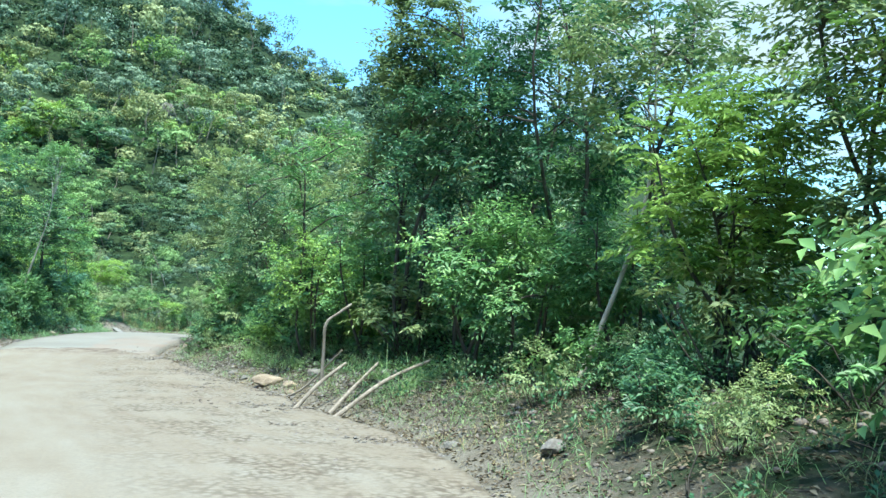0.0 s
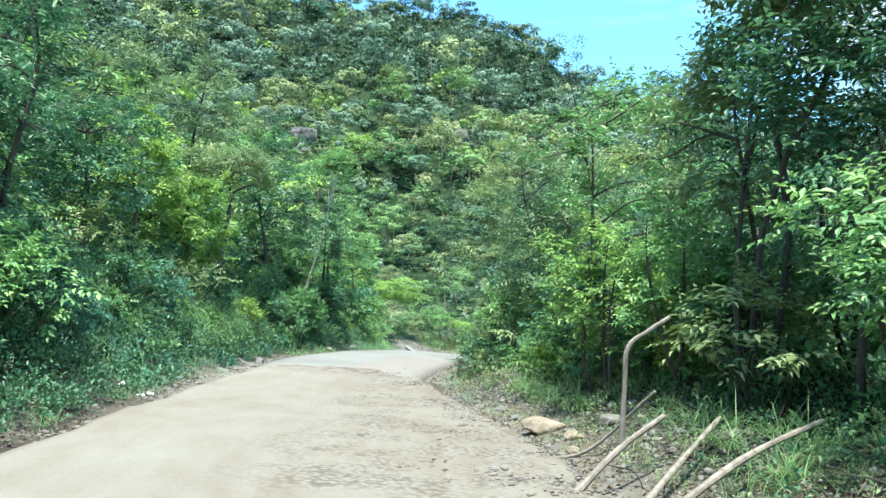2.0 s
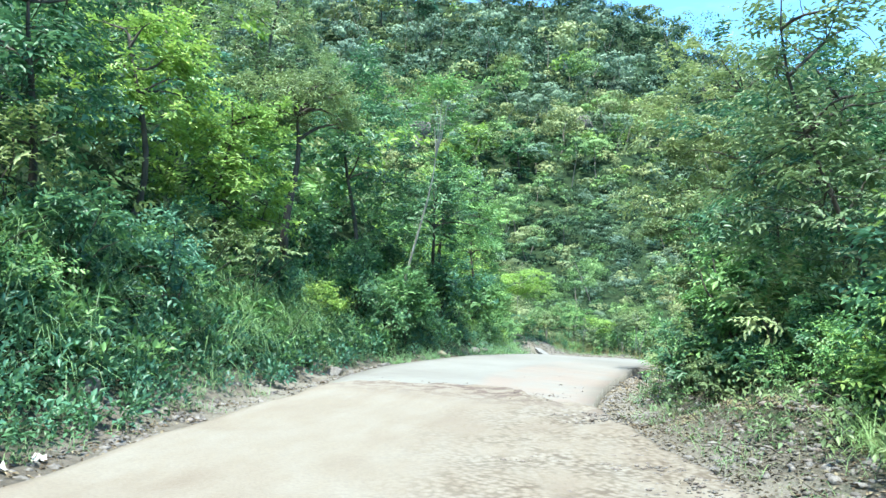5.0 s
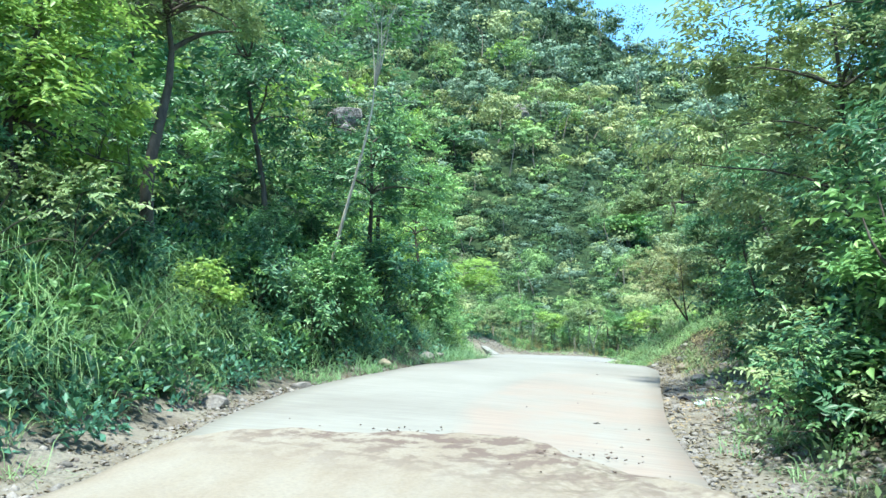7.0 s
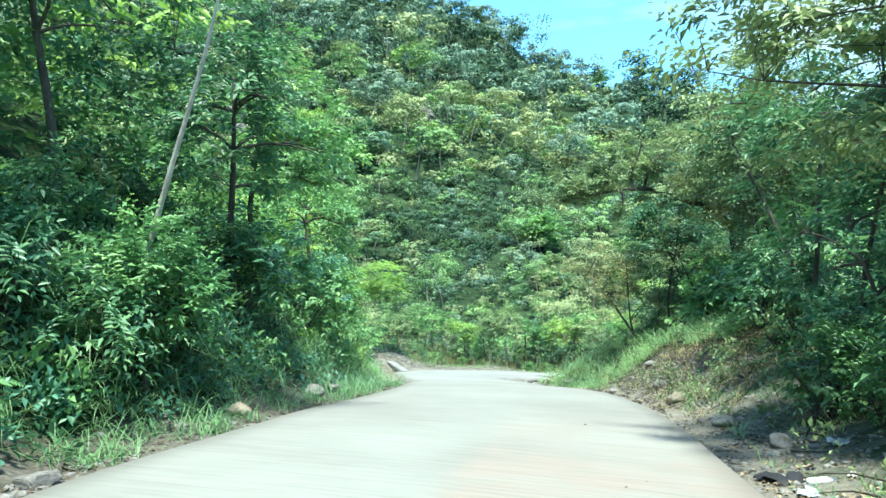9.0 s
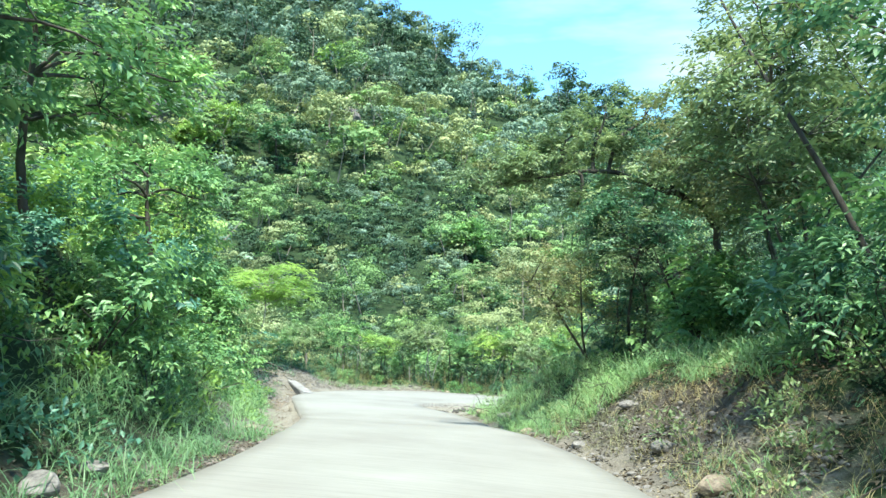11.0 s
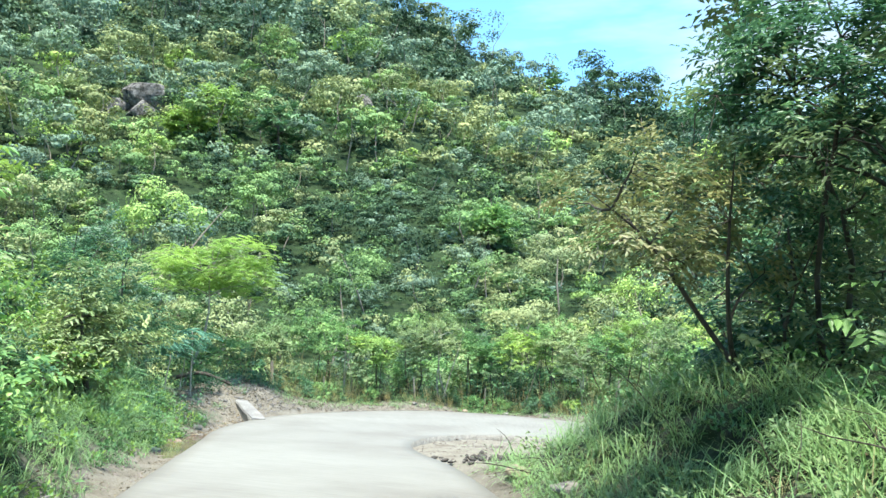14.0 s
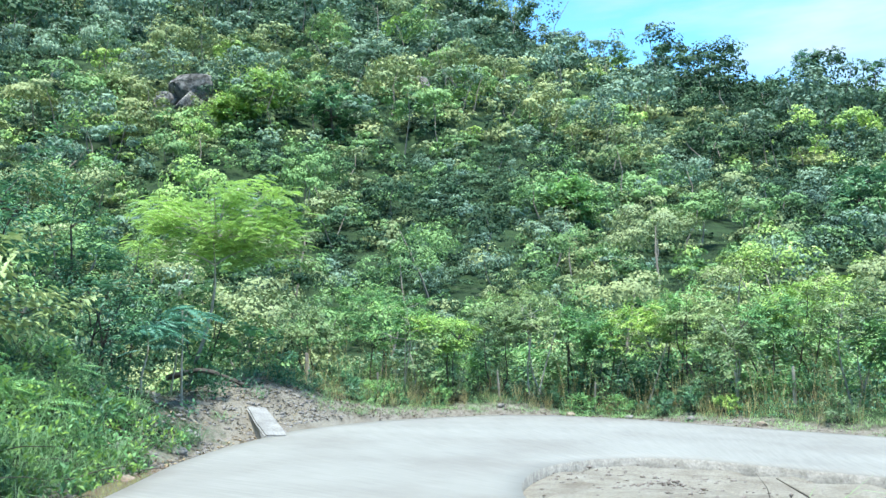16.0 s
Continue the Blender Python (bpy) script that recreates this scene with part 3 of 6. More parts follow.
def road_strip(name, L, R, cols, lift, skirt, mat, label, ruts=0.0, end=None, per=8):
    """A road between two edges, crowned a little, with sides that go down into the ground. UV in metres: across, along."""
    a, b = spline(L, per), spline(R, per)
    along = np.concatenate([[0], np.cumsum(np.hypot(*np.diff((a + b) / 2, axis=0).T))])
    width = np.hypot(*(b - a).T)
    u = np.linspace(0, 1, cols)
    P = a[:, None] * (1 - u)[None, :, None] + b[:, None] * u[None, :, None]
    if end is not None:
        bulge = np.interp(u, *end)[None, :] * np.clip((np.arange(len(a)) - len(a) + 1 + per) / per, 0, 1)[:, None]
        P = P + np.array([-0.12, 0.99]) * bulge[..., None]
    x, y = P[..., 0], P[..., 1]
    z = road_z(x, y) + lift + 0.03 * np.sin(np.pi * u)[None, :]
    if ruts:
        end_mud = smooth01((y - 22.5) / 3.0)
        z = z + 0.02 * end_mud + vnoise(x, y, 1.1, 21) * ruts + vnoise(x, y, 0.45, 22) * ruts * (0.5 + 0.6 * end_mud) + vnoise(x, y, 0.2, 23) * ruts * 0.8 * (smooth01((u[None, :] - 0.5) / 0.3) + end_mud)
    top = np.stack([x, y, z], -1)
    low_l, low_r = top[:, :1].copy(), top[:, -1:].copy()
    low_l[..., 2] -= skirt
    low_r[..., 2] -= skirt
    g = np.concatenate([low_l, top, low_r], 1)
    n, c = g.shape[:2]
    i = np.arange(n * c).reshape(n, c)
    q = np.stack([i[:-1, :-1], i[:-1, 1:], i[1:, 1:], i[1:, :-1]], -1).reshape(-1, 4)
    sides = np.zeros((n - 1, c - 1), int)
    sides[:, 0] = sides[:, -1] = 1
    uu = np.concatenate([[0], u, [1]])
    uv = np.stack([uu[None, :] * width[:, None], np.repeat(along[:, None], c, 1)], -1).reshape(-1, 2)
    return tagged(new(name, mesh_of(name, g.reshape(-1, 3), q, [mat, KERB], sides.ravel(), uv=uv)), label, "road", kind="structure")


road_strip("concrete_road", SLAB_L, SLAB_R, 13, 0.0, 0.30, CONCRETE, "pale new concrete slab road curving through a hairpin")
MUD_L = DIRT_L[:-1] + [(-14.3, 24.9)]
road_strip("dirt_road", MUD_L, DIRT_R, 56, 0.015, 0.25, DIRT, "packed pale dirt road with loose gravel along its edge", 0.02,
           ([0, 0.1, 0.25, 0.4, 0.55, 0.63, 0.75, 0.9, 1], [0, 0.5, 0.75, 1.0, 1.35, 1.3, 0.8, 0.25, 0]), 20)


# ---------------------------------------------------------------- plants
def limb(rng, a, b, sag, n=6):
    """A bent line from a to b."""
    a, b = np.asarray(a, float), np.asarray(b, float)
    t = np.linspace(0, 1, n)[:, None]
    length = np.linalg.norm(b - a)
    w = rng.normal(0, 0.045 * length, 3) * np.sin(np.pi * t) + rng.normal(0, 0.03 * length, 3) * np.sin(2 * np.pi * t)
    return a + (b - a) * t + w + np.array([0, 0, sag * length]) * np.sin(np.pi * t)


def clump_leaves(rng, centres, radius, count, length, width, flat=0.7, droop=0.5, out_from=None):
    """Leaves about clump centres, pointing outwards and hanging a little."""
    n = len(centres) * count
    c = np.repeat(centres, count, 0)
    r = np.repeat(np.broadcast_to(radius, len(centres)), count)
    d = unit(rng.normal(size=(n, 3)))
    p = c + d * (r * rng.uniform(0.15, 1, n) ** 0.6)[:, None] * [1, 1, flat]
    mid = np.mean(centres, 0) if out_from is None else np.asarray(out_from)
    away = unit(p - mid)
    way = unit(d * 0.7 + away * 0.5 + rng.normal(0, 0.45, (n, 3)) + [0, 0, -droop])
    up = unit(rng.normal(0, 0.5, (n, 3)) + away * 0.55 + [0, 0, 0.9])
    L = length * rng.uniform(0.6, 1.25, n)
    return leaf_mesh(p, way, up, L, L * width)


def sprays(rng, centres, radius, count, length, width, flat=0.7, droop=0.5, out_from=None, per=7):
    """Leafy twigs about clump centres: each twig carries its leaves to both sides and one at its tip. Returns vertices, triangles and tones."""
    T = max(2, int(round(count / per)))
    n = len(centres) * T
    c = np.repeat(centres, T, 0)
    r = np.repeat(np.broadcast_to(radius, len(centres)), T)
    mid = np.mean(centres, 0) if out_from is None else np.asarray(out_from)
    away = unit(c - mid)
    d = unit(rng.normal(size=(n, 3)) + away * 0.55 + [0, 0, 0.2]) * [1, 1, flat]
    start = c + d * (r * rng.uniform(0.05, 0.5, n))[:, None]
    g = unit(d + away * 0.35 + [0, 0, 0.12])
    u = unit(away * 0.4 + rng.normal(0, 0.28, (n, 3)) + [0, 0, 1.0])
    side = unit(np.cross(g, u))
    L = r * rng.uniform(0.55, 1.15, n)
    own = np.repeat(rng.normal(0, 0.13, len(centres)), T) + rng.normal(0, 0.10, n)
    base, way, up, size, tone = [], [], [], [], []
    for k in range(per):
        t = (k + 0.6) / per
        base.append(start + g * (L * t)[:, None] - np.array([0, 0, 0.4]) * (droop * L * t ** 2)[:, None])
        lead = 1.0 if k == per - 1 else 0.45
        way.append(g * lead + side * ((0.0 if k == per - 1 else 0.95) * (-1) ** k) + rng.normal(0, 0.16, (n, 3)) - [0, 0, 0.55 * droop])
        up.append(u + rng.normal(0, 0.2, (n, 3)))
        size.append(length * rng.uniform(0.7, 1.25, n) * (0.7 + 0.45 * math.sin(math.pi * min(1, t + 0.1))))
        tone.append(own + 0.30 * t ** 3)
    size = np.concatenate(size)
    v, f = leaf_mesh(np.concatenate(base), np.concatenate(way), np.concatenate(up), size, size * width)
    return v, f, np.repeat(np.concatenate(tone), 4)


def crown_points(rng, centre, radii, n, hollow=0.45):
    """Clump centres in an uneven ellipsoid, most of them near its skin."""
    d = unit(rng.normal(size=(n * 3, 3)))
    lump = 0.76 + 0.32 * np.sin(d[:, 0] * 3.1 + rng.uniform(0, 6)) * np.sin(d[:, 1] * 2.7 + rng.uniform(0, 6)) + 0.12 * np.sin(d[:, 2] * 5 + rng.uniform(0, 6))
    r = rng.uniform(hollow, 1, n * 3) ** 0.7
    p = d * (r * lump)[:, None]
    p = p[p[:, 2] > -0.75][:n]
    return np.asarray(centre) + p * np.asarray(radii)


def tree(x, y, height, spread, leaf, label, seed, clumps=60, leaves=90, length=0.16, width=0.42, low=0.35, trunk=0.10,
         lean=(0, 0), bark=None, flat=0.7, clump=0.55, droop=0.5, stems=1, hollow=0.4, sink=0.15, name="tree", group="trees along the road", feathery=0.0, pairs=9):
    """A tree at (x, y): a bent trunk (or several stems), limbs to each clump of the crown, and the leaves."""
    rng = np.random.RandomState(seed)
    z = gz(x, y) - sink
    thing = tagged(new(name), label, "tree", group)
    thing.location = (x, y, z)
    top = np.array([lean[0], lean[1], height])
    centre = top * ((1 + low) / 2)
    radii = np.array([spread, spread, height * (1 - low) / 2])
    pts = crown_points(rng, centre, radii, clumps, hollow)
    wood, forks = [], []
    for s in range(stems):
        off = rng.normal(0, 0.12, 3) * (stems > 1)
        tip = top * rng.uniform(0.72, 0.92) + np.array([*rng.normal(0, spread * (0.12 if stems == 1 else 0.4), 2), 0])
        line = limb(rng, off * [1, 1, 0], tip, 0.0, 9)
        rad = trunk * (1.0 if stems == 1 else 0.75)
        wood.append(tube(line, rad * np.array([1.35, 1.0, 0.92, 0.84, 0.72, 0.6, 0.46, 0.32, 0.16]), 7))
        forks.append(line[3:8])
    forks = np.concatenate(forks)
    main = pts[rng.permutation(len(pts))[:max(5, clumps // 7)]]
    nodes = [forks]
    for m in main:
        below = forks[forks[:, 2] < m[2] + 0.2]
        below = below if len(below) else forks[:1]
        f = below[np.argmin(np.linalg.norm(below - m, axis=1) + 0.2 * rng.uniform(0, 1, len(below)))]
        line = limb(rng, f, m, 0.10, 6)
        wood.append(tube(line, trunk * np.array([0.48, 0.4, 0.33, 0.26, 0.18, 0.09]), 5))
        nodes.append(line[2:])
    nodes = np.concatenate(nodes)
    for p in pts:
        f = nodes[np.argmin(np.linalg.norm(nodes - p, axis=1))]
        if np.linalg.norm(f - p) > 0.12:
            wood.append(tube(limb(rng, f, p, 0.05, 4), trunk * np.array([0.15, 0.12, 0.09, 0.04]), 3))
    v, f = join(wood)
    part("trunk", mesh_of("trunk", v, f, bark or BARK, smooth=True), thing)
    tone = None
    if feathery:
        v, f = fronds(rng, pts, leaves, feathery, pairs, length)
    else:
        v, f, tone = sprays(rng, pts, clump * rng.uniform(0.7, 1.25, len(pts)), leaves, length, width, flat, droop, centre * [1, 1, 0.7])
    part("crown", mesh_of("crown", v, f, leaf, tone=tone), thing)
    return thing


def bush_arrays(seed, height, spread, clumps, leaves, length, width=0.45, flat=0.7, droop=0.4, clump=0.36):
    """A shrub at the origin: thin stems from one root, and leaves down to the ground."""
    rng = np.random.RandomState(seed)
    pts = crown_points(rng, (0, 0, height * 0.52), (spread, spread, height * 0.5), clumps, 0.3)
    pts[:, 2] = np.maximum(pts[:, 2], 0.12)
    wood = [tube(limb(rng, (*rng.normal(0, 0.08, 2), -0.15), p, 0.06, 5), np.array([0.022, 0.018, 0.014, 0.01, 0.005]), 3) for p in pts[::3]]
    return join(wood), sprays(rng, pts, clump * rng.uniform(0.7, 1.3, len(pts)), leaves, length, width, flat, droop, (0, 0, height * 0.3))


def bush(leaf, label, *shape, **more):
    wood, leaves = bush_arrays(*shape, **more)
    thing = tagged(new("bush"), label, "bush", "shrubs on the road banks")
    part("stem", mesh_of("stem", *wood, BARK), thing)
    part("foliage", mesh_of("foliage", *leaves[:2], leaf, tone=leaves[2]), thing)
    return thing


def blades(rng, roots, count, length, width, bend=0.9, spread=0.35, segments=4):
    """Arching grass blades in tufts about the roots. Returns vertices and triangles."""
    n = len(roots) * count
    root = np.repeat(roots, count, 0) + np.c_[rng.normal(0, 0.09, (n, 2)), np.zeros(n)]
    a = rng.uniform(0, 2 * np.pi, n)
    out = np.stack([np.cos(a), np.sin(a), np.zeros(n)], 1)
    L = np.repeat(np.broadcast_to(length, len(roots)), count) * rng.uniform(0.5, 1.15, n)
    lay = rng.uniform(0.15, 1, n) * spread
    curl = rng.uniform(0.4, 1.2, n) * bend
    side = np.stack([-np.sin(a), np.cos(a), np.zeros(n)], 1)
    rows, p = [], root.copy()
    for k in range(segments + 1):
        t = k / segments
        w = (width * (1 - t) ** 0.7 * (0.6 + 0.4 * min(1, 4 * t)))
        rows.append((p - side * w / 2, p + side * w / 2) if k < segments else (p, None))
        ang = lay + curl * (t + 0.5 / segments) * 1.7
        p = p + (out * np.sin(ang)[:, None] + np.array([0, 0, 1.0]) * np.cos(ang)[:, None]) * (L / segments)[:, None]
    stack = [q for r in rows for q in r if q is not None]
    v = np.stack(stack, 1)
    m = v.shape[1]
    f = []
    for k in range(segments - 1):
        f += [(2 * k, 2 * k + 1, 2 * k + 3), (2 * k, 2 * k + 3, 2 * k + 2)]
    f.append((m - 3, m - 2, m - 1))
    i = (np.arange(n) * m)[:, None, None]
    return v.reshape(-1, 3), (i + np.array(f)[None]).reshape(-1, 3)


def along(line, s):
    """Point and leftward normal at fractional index s of a line."""
    i = np.clip(np.floor(s).astype(int), 0, len(line) - 2)
    t = (s - i)[:, None]
    d = unit(line[i + 1] - line[i])
    return line[i] * (1 - t) + line[i + 1] * t, np.stack([-d[:, 1], d[:, 0]], 1)


def index_at(line, y):
    """Index along the first arm of a line at which it reaches y."""
    k = int(np.argmax(line[:, 1] > y))
    return float(k)


# ---------------------------------------------------------------- far hillside woods
# bare rock that shows through the scrub: x, y, size
OUTCROPS = [(-88.2, 141.8, 4.3), (-86.0, 138.2, 2.5), (-101.0, 137.0, 2.4), (-91.5, 139.0, 2.2), (-62.0, 168.0, 2.6)]


def hill_canopy(name, r0, r1, spacing, leaves, size, seed, label, dark=0.16, grey=0.34, big_share=0.17, az1=54):
    """Scrub and small trees too many to count: each one a dome of flat leafy layers, open to the sky above and shaded below."""
    rng = np.random.RandomState(seed)
    n = int(radians(az1 + 21) / 2 * (r1 ** 2 - r0 ** 2) / spacing ** 2)
    even = np.arange(n)      # evenly strewn, so that no bare patch is left
    az = np.radians(-21 + (az1 + 21) * ((0.5 + even * 0.7548776662) % 1))
    r = np.sqrt(r0 ** 2 + (r1 ** 2 - r0 ** 2) * ((0.5 + even * 0.5698402910) % 1)) + rng.normal(0, 0.3 * spacing, n)
    az = az + rng.normal(0, 0.3 * spacing, n) / r
    x, y = -16 - np.sin(az) * r, 48 + np.cos(az) * r
    keep = (to_line(x, y, EDGE_L)[0] > 5.0) & (to_line(x, y, EDGE_R)[0] > 5.0) & (y > 60)
    for ox, oy, og in OUTCROPS:
        keep &= np.hypot(x - ox, y - oy + 2.5) > og + 1.5
    x, y = x[keep], y[keep]
    # every plant has a low companion that closes the ground between the crowns; its dark leaf colour stands for shade
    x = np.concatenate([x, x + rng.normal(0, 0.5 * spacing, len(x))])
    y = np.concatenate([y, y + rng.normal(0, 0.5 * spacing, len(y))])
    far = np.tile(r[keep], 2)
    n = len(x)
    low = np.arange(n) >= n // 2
    z = ground_z(x, y)
    azd = np.degrees(np.arctan2(-(x + 16), y - 48))
    shade = vnoise(x, y, 20, 31) + 0.5 * vnoise(x, y, 7, 32)
    big = (rng.uniform(size=n) > 1 - big_share * (1 + 0.7 * shade)) & ~low
    R = spacing * rng.uniform(0.46, 0.76, n) * np.where(big, rng.uniform(1.3, 2.2, n), 1.0)
    R[low] *= 1.25
    H = R * np.where(big, rng.uniform(0.55, 1.05, n), rng.uniform(0.75, 1.35, n))
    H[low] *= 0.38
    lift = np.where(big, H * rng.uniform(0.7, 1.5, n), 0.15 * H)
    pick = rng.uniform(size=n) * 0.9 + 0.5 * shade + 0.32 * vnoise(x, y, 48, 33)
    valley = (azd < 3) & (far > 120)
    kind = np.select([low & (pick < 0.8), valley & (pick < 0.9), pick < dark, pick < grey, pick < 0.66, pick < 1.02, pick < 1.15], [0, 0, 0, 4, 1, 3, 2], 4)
    k = rng.poisson(leaves * (R / spacing / 0.62) ** 2 * np.where(big, 0.85, np.where(low, 0.28, 0.85))) + 16
    b = np.repeat(np.arange(n), k)
    m = len(b)
    # rounded tufts of twigs over the dome, larger towards its top; leaves lie on each tuft's skin
    lump = 11
    ld = unit(rng.normal(size=(n, lump, 3)) + [0, 0, 0.35])
    ld[..., 2] = np.abs(ld[..., 2])
    ld = ld * rng.uniform(0.35, 0.88, (n, lump, 1)) ** 0.7
    girth = rng.uniform(0.20, 0.42, (n, lump)) * (0.8 + 0.35 * ld[..., 2])
    own = rng.normal(0, 0.14, (n, 1)) + rng.normal(0, 0.13, (n, lump))
    which = rng.randint(0, lump, m)
    d = unit(rng.normal(size=(m, 3)) + ld[b, which] * 0.5 + [0, 0, 0.35])
    skin = d * (girth[b, which] * rng.uniform(0.7, 1.08, m))[:, None] * [1, 1, 0.72]
    centre = ld[b, which]
    p = np.stack([x[b], y[b], z[b] + lift[b]], 1) + (centre + skin) * np.stack([R[b], R[b], H[b]], 1)
    up = unit(d * 0.75 + centre * 0.5 + rng.normal(0, 0.27, (m, 3)) + [0, 0, 0.1])
    s = unit(np.cross(up, rng.normal(size=(m, 3))))
    t = np.cross(up, s)
    q = size * rng.uniform(0.5, 1.35, m)[:, None]
    v = np.stack([p - s * q * 0.42 - t * q * 0.3, p + s * q * 0.42 - t * q * 0.3 - up * q * 0.15, p + t * q * 0.7 - up * q * 0.12], 1).reshape(-1, 3)
    f = np.arange(m * 3).reshape(-1, 3)
    # top light put into the tone: upward leaves of a tuft come lighter
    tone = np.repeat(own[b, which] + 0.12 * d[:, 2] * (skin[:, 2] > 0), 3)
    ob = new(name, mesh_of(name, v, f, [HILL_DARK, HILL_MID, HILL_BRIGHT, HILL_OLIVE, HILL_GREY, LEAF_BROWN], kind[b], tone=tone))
    tagged(ob, label, "woodland", kind="stuff")
    # bare stems under the taller crowns
    wood = []
    for i in np.flatnonzero(big):
        foot = np.array([x[i], y[i], z[i] - 0.3])
        for e in range(1):
            tip = foot + [*rng.normal(0, 0.35 * R[i], 2), 0.3 + lift[i] + 0.5 * H[i]]
            wood.append(tube(limb(rng, foot, tip, 0.0, 4), 0.045 * R[i] ** 0.6 * np.array([1.2, 0.9, 0.7, 0.4]), 3))
    tagged(new(name + "_stems", mesh_of("stems", *join(wood), STICK)), "grey thin stems under the taller hillside crowns", "stems", kind="stuff")


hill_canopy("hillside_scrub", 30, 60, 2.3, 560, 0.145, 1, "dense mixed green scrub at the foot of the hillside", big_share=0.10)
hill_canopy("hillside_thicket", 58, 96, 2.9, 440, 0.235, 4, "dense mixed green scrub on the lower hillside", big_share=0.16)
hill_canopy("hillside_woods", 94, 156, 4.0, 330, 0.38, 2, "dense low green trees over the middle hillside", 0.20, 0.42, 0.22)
# large grey share: distance haze painted into the ridge foliage
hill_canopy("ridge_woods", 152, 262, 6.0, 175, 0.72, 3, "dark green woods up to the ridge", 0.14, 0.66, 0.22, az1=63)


# ---------------------------------------------------------------- feathery leaves
def fronds(rng, centres, count, length, pairs, leaflet, spread=1.0):
    """Drooping fronds about each centre, every one a row of paired narrow leaflets."""
    n = len(centres) * count
    c = np.repeat(centres, count, 0) + rng.normal(0, 0.2, (n, 3)) * [1, 1, 0.5]
    a = rng.uniform(0, 2 * np.pi, n)
    out = np.stack([np.cos(a), np.sin(a), rng.uniform(-0.05, 0.3, n)], 1)
    side = np.stack([-np.sin(a), np.cos(a), rng.normal(0, 0.2, n)], 1)
    L = length * rng.uniform(0.6, 1.2, n)
    base, way, up, size = [], [], [], []
    for k in range(pairs):
        t = (k + 0.6) / pairs
        p = c + out * (L * t)[:, None] * spread - np.array([0, 0, 1.0]) * (L * 0.34 * t ** 2)[:, None]
        for sign in (-1, 1):
            base.append(p)
            way.append(side * sign + out * 0.55 - np.array([0, 0, 0.25]))
            up.append(np.tile([0.0, 0.0, 1.0], (n, 1)) + rng.normal(0, 0.2, (n, 3)))
            size.append(leaflet * (0.55 + 0.9 * np.sin(np.pi * min(1, t * 0.95))) * L / length)
    return leaf_mesh(np.concatenate(base), np.concatenate(way), np.concatenate(up), np.concatenate(size), np.concatenate(size) * 0.36)
# ---------------------------------------------------------------- shrubs on the banks
LEAVES = [LEAF_DARK, LEAF_MID, LEAF_BRIGHT, LEAF_BLUE, LEAF_OLIVE]
WORDS = ["dark green leafy shrub on the road bank", "green leafy shrub on the road bank", "bright yellow-green shrub on the road bank",
         "blue-green leafy shrub on the road bank", "olive-green twiggy shrub on the road bank"]
protos = [bush(LEAF_DARK, WORDS[0], 1, 1.9, 1.2, 26, 34, 0.15, 0.42), bush(LEAF_MID, WORDS[1], 2, 1.6, 1.1, 24, 34, 0.135, 0.5),
          bush(LEAF_BRIGHT, WORDS[2], 3, 1.4, 1.0, 20, 42, 0.16, 0.4), bush(LEAF_BLUE, WORDS[3], 4, 1.7, 1.1, 22, 42, 0.14, 0.45),
          bush(LEAF_OLIVE, WORDS[4], 5, 1.8, 1.2, 24, 34, 0.12, 0.4)]
coarse = [bush_arrays(31 + k, 1.8, 1.2, 13, 22, 0.19, clump=0.45)[1][:2] for k in range(3)]
rng = np.random.RandomState(5)
spots = []          # x, y, z, distance from the road edge, kind, scale


def scatter(line, s0, s1, d0, d1, step, weights, scale, side=1, thin=1.0):
    """Places for shrubs along one side of the road, from distance d0 to d1 of its edge."""
    for d in np.arange(d0, d1, step):
        n = int((s1 - s0) * np.mean(np.hypot(*np.diff(line[int(s0):int(s1) + 1], axis=0).T)) / step * thin)
        s = s0 + (np.arange(n) + rng.uniform(0, 1, n)) / n * (s1 - s0)
        p, nrm = along(line, s)
        q = p + side * nrm * (d + rng.uniform(-0.4, 0.4, n) * step)[:, None]
        z = ground_z(q[:, 0], q[:, 1])
        near = np.minimum(to_line(q[:, 0], q[:, 1], EDGE_L)[0], to_line(q[:, 0], q[:, 1], EDGE_R)[0])
        on = inside(q[:, 0], q[:, 1], ROAD)
        for k in range(n):
            open_berm = side < 0 and near[k] < (3.9 if 11 < q[k, 1] < 16.5 else 1.5 if q[k, 1] < 11 else 0)
            grassy = (side < 0 and 43 < q[k, 1] < 58 and near[k] < 3.9) or (side > 0 and 18 < q[k, 1] < 29 and q[k, 0] > -19 and near[k] < 2.4) or (side > 0 and 56.5 < q[k, 1] < 66 and near[k] < 5.5)
            if not on[k] and near[k] > d0 * 0.8 and not open_berm and not grassy:
                spots.append((q[k, 0], q[k, 1], z[k], near[k], rng.choice(5, p=weights), scale * rng.uniform(0.7, 1.3)))


yl = lambda y: index_at(EDGE_L, y)
yr_ = lambda y: index_at(EDGE_R, y)
# mostly dark-leaved shrubs: the bank's shade put into leaf colour
W_SHADE = [0.62, 0.34, 0.0, 0.04, 0.0]
W_LEFT = [0.20, 0.36, 0.14, 0.14, 0.16]
scatter(EDGE_L, yl(5), yl(20), 2.1, 7.0, 1.2, W_SHADE, 0.8)
scatter(EDGE_L, yl(20), yl(30), 1.7, 7.0, 1.2, W_LEFT, 0.8)
scatter(EDGE_L, yl(30), yl(37), 1.7, 7.0, 1.2, W_SHADE, 0.8)
W_SUNNY = [0.04, 0.38, 0.26, 0.06, 0.26]
scatter(EDGE_L, yl(37), yl(43), 1.9, 7.0, 1.2, W_SUNNY, 0.85)
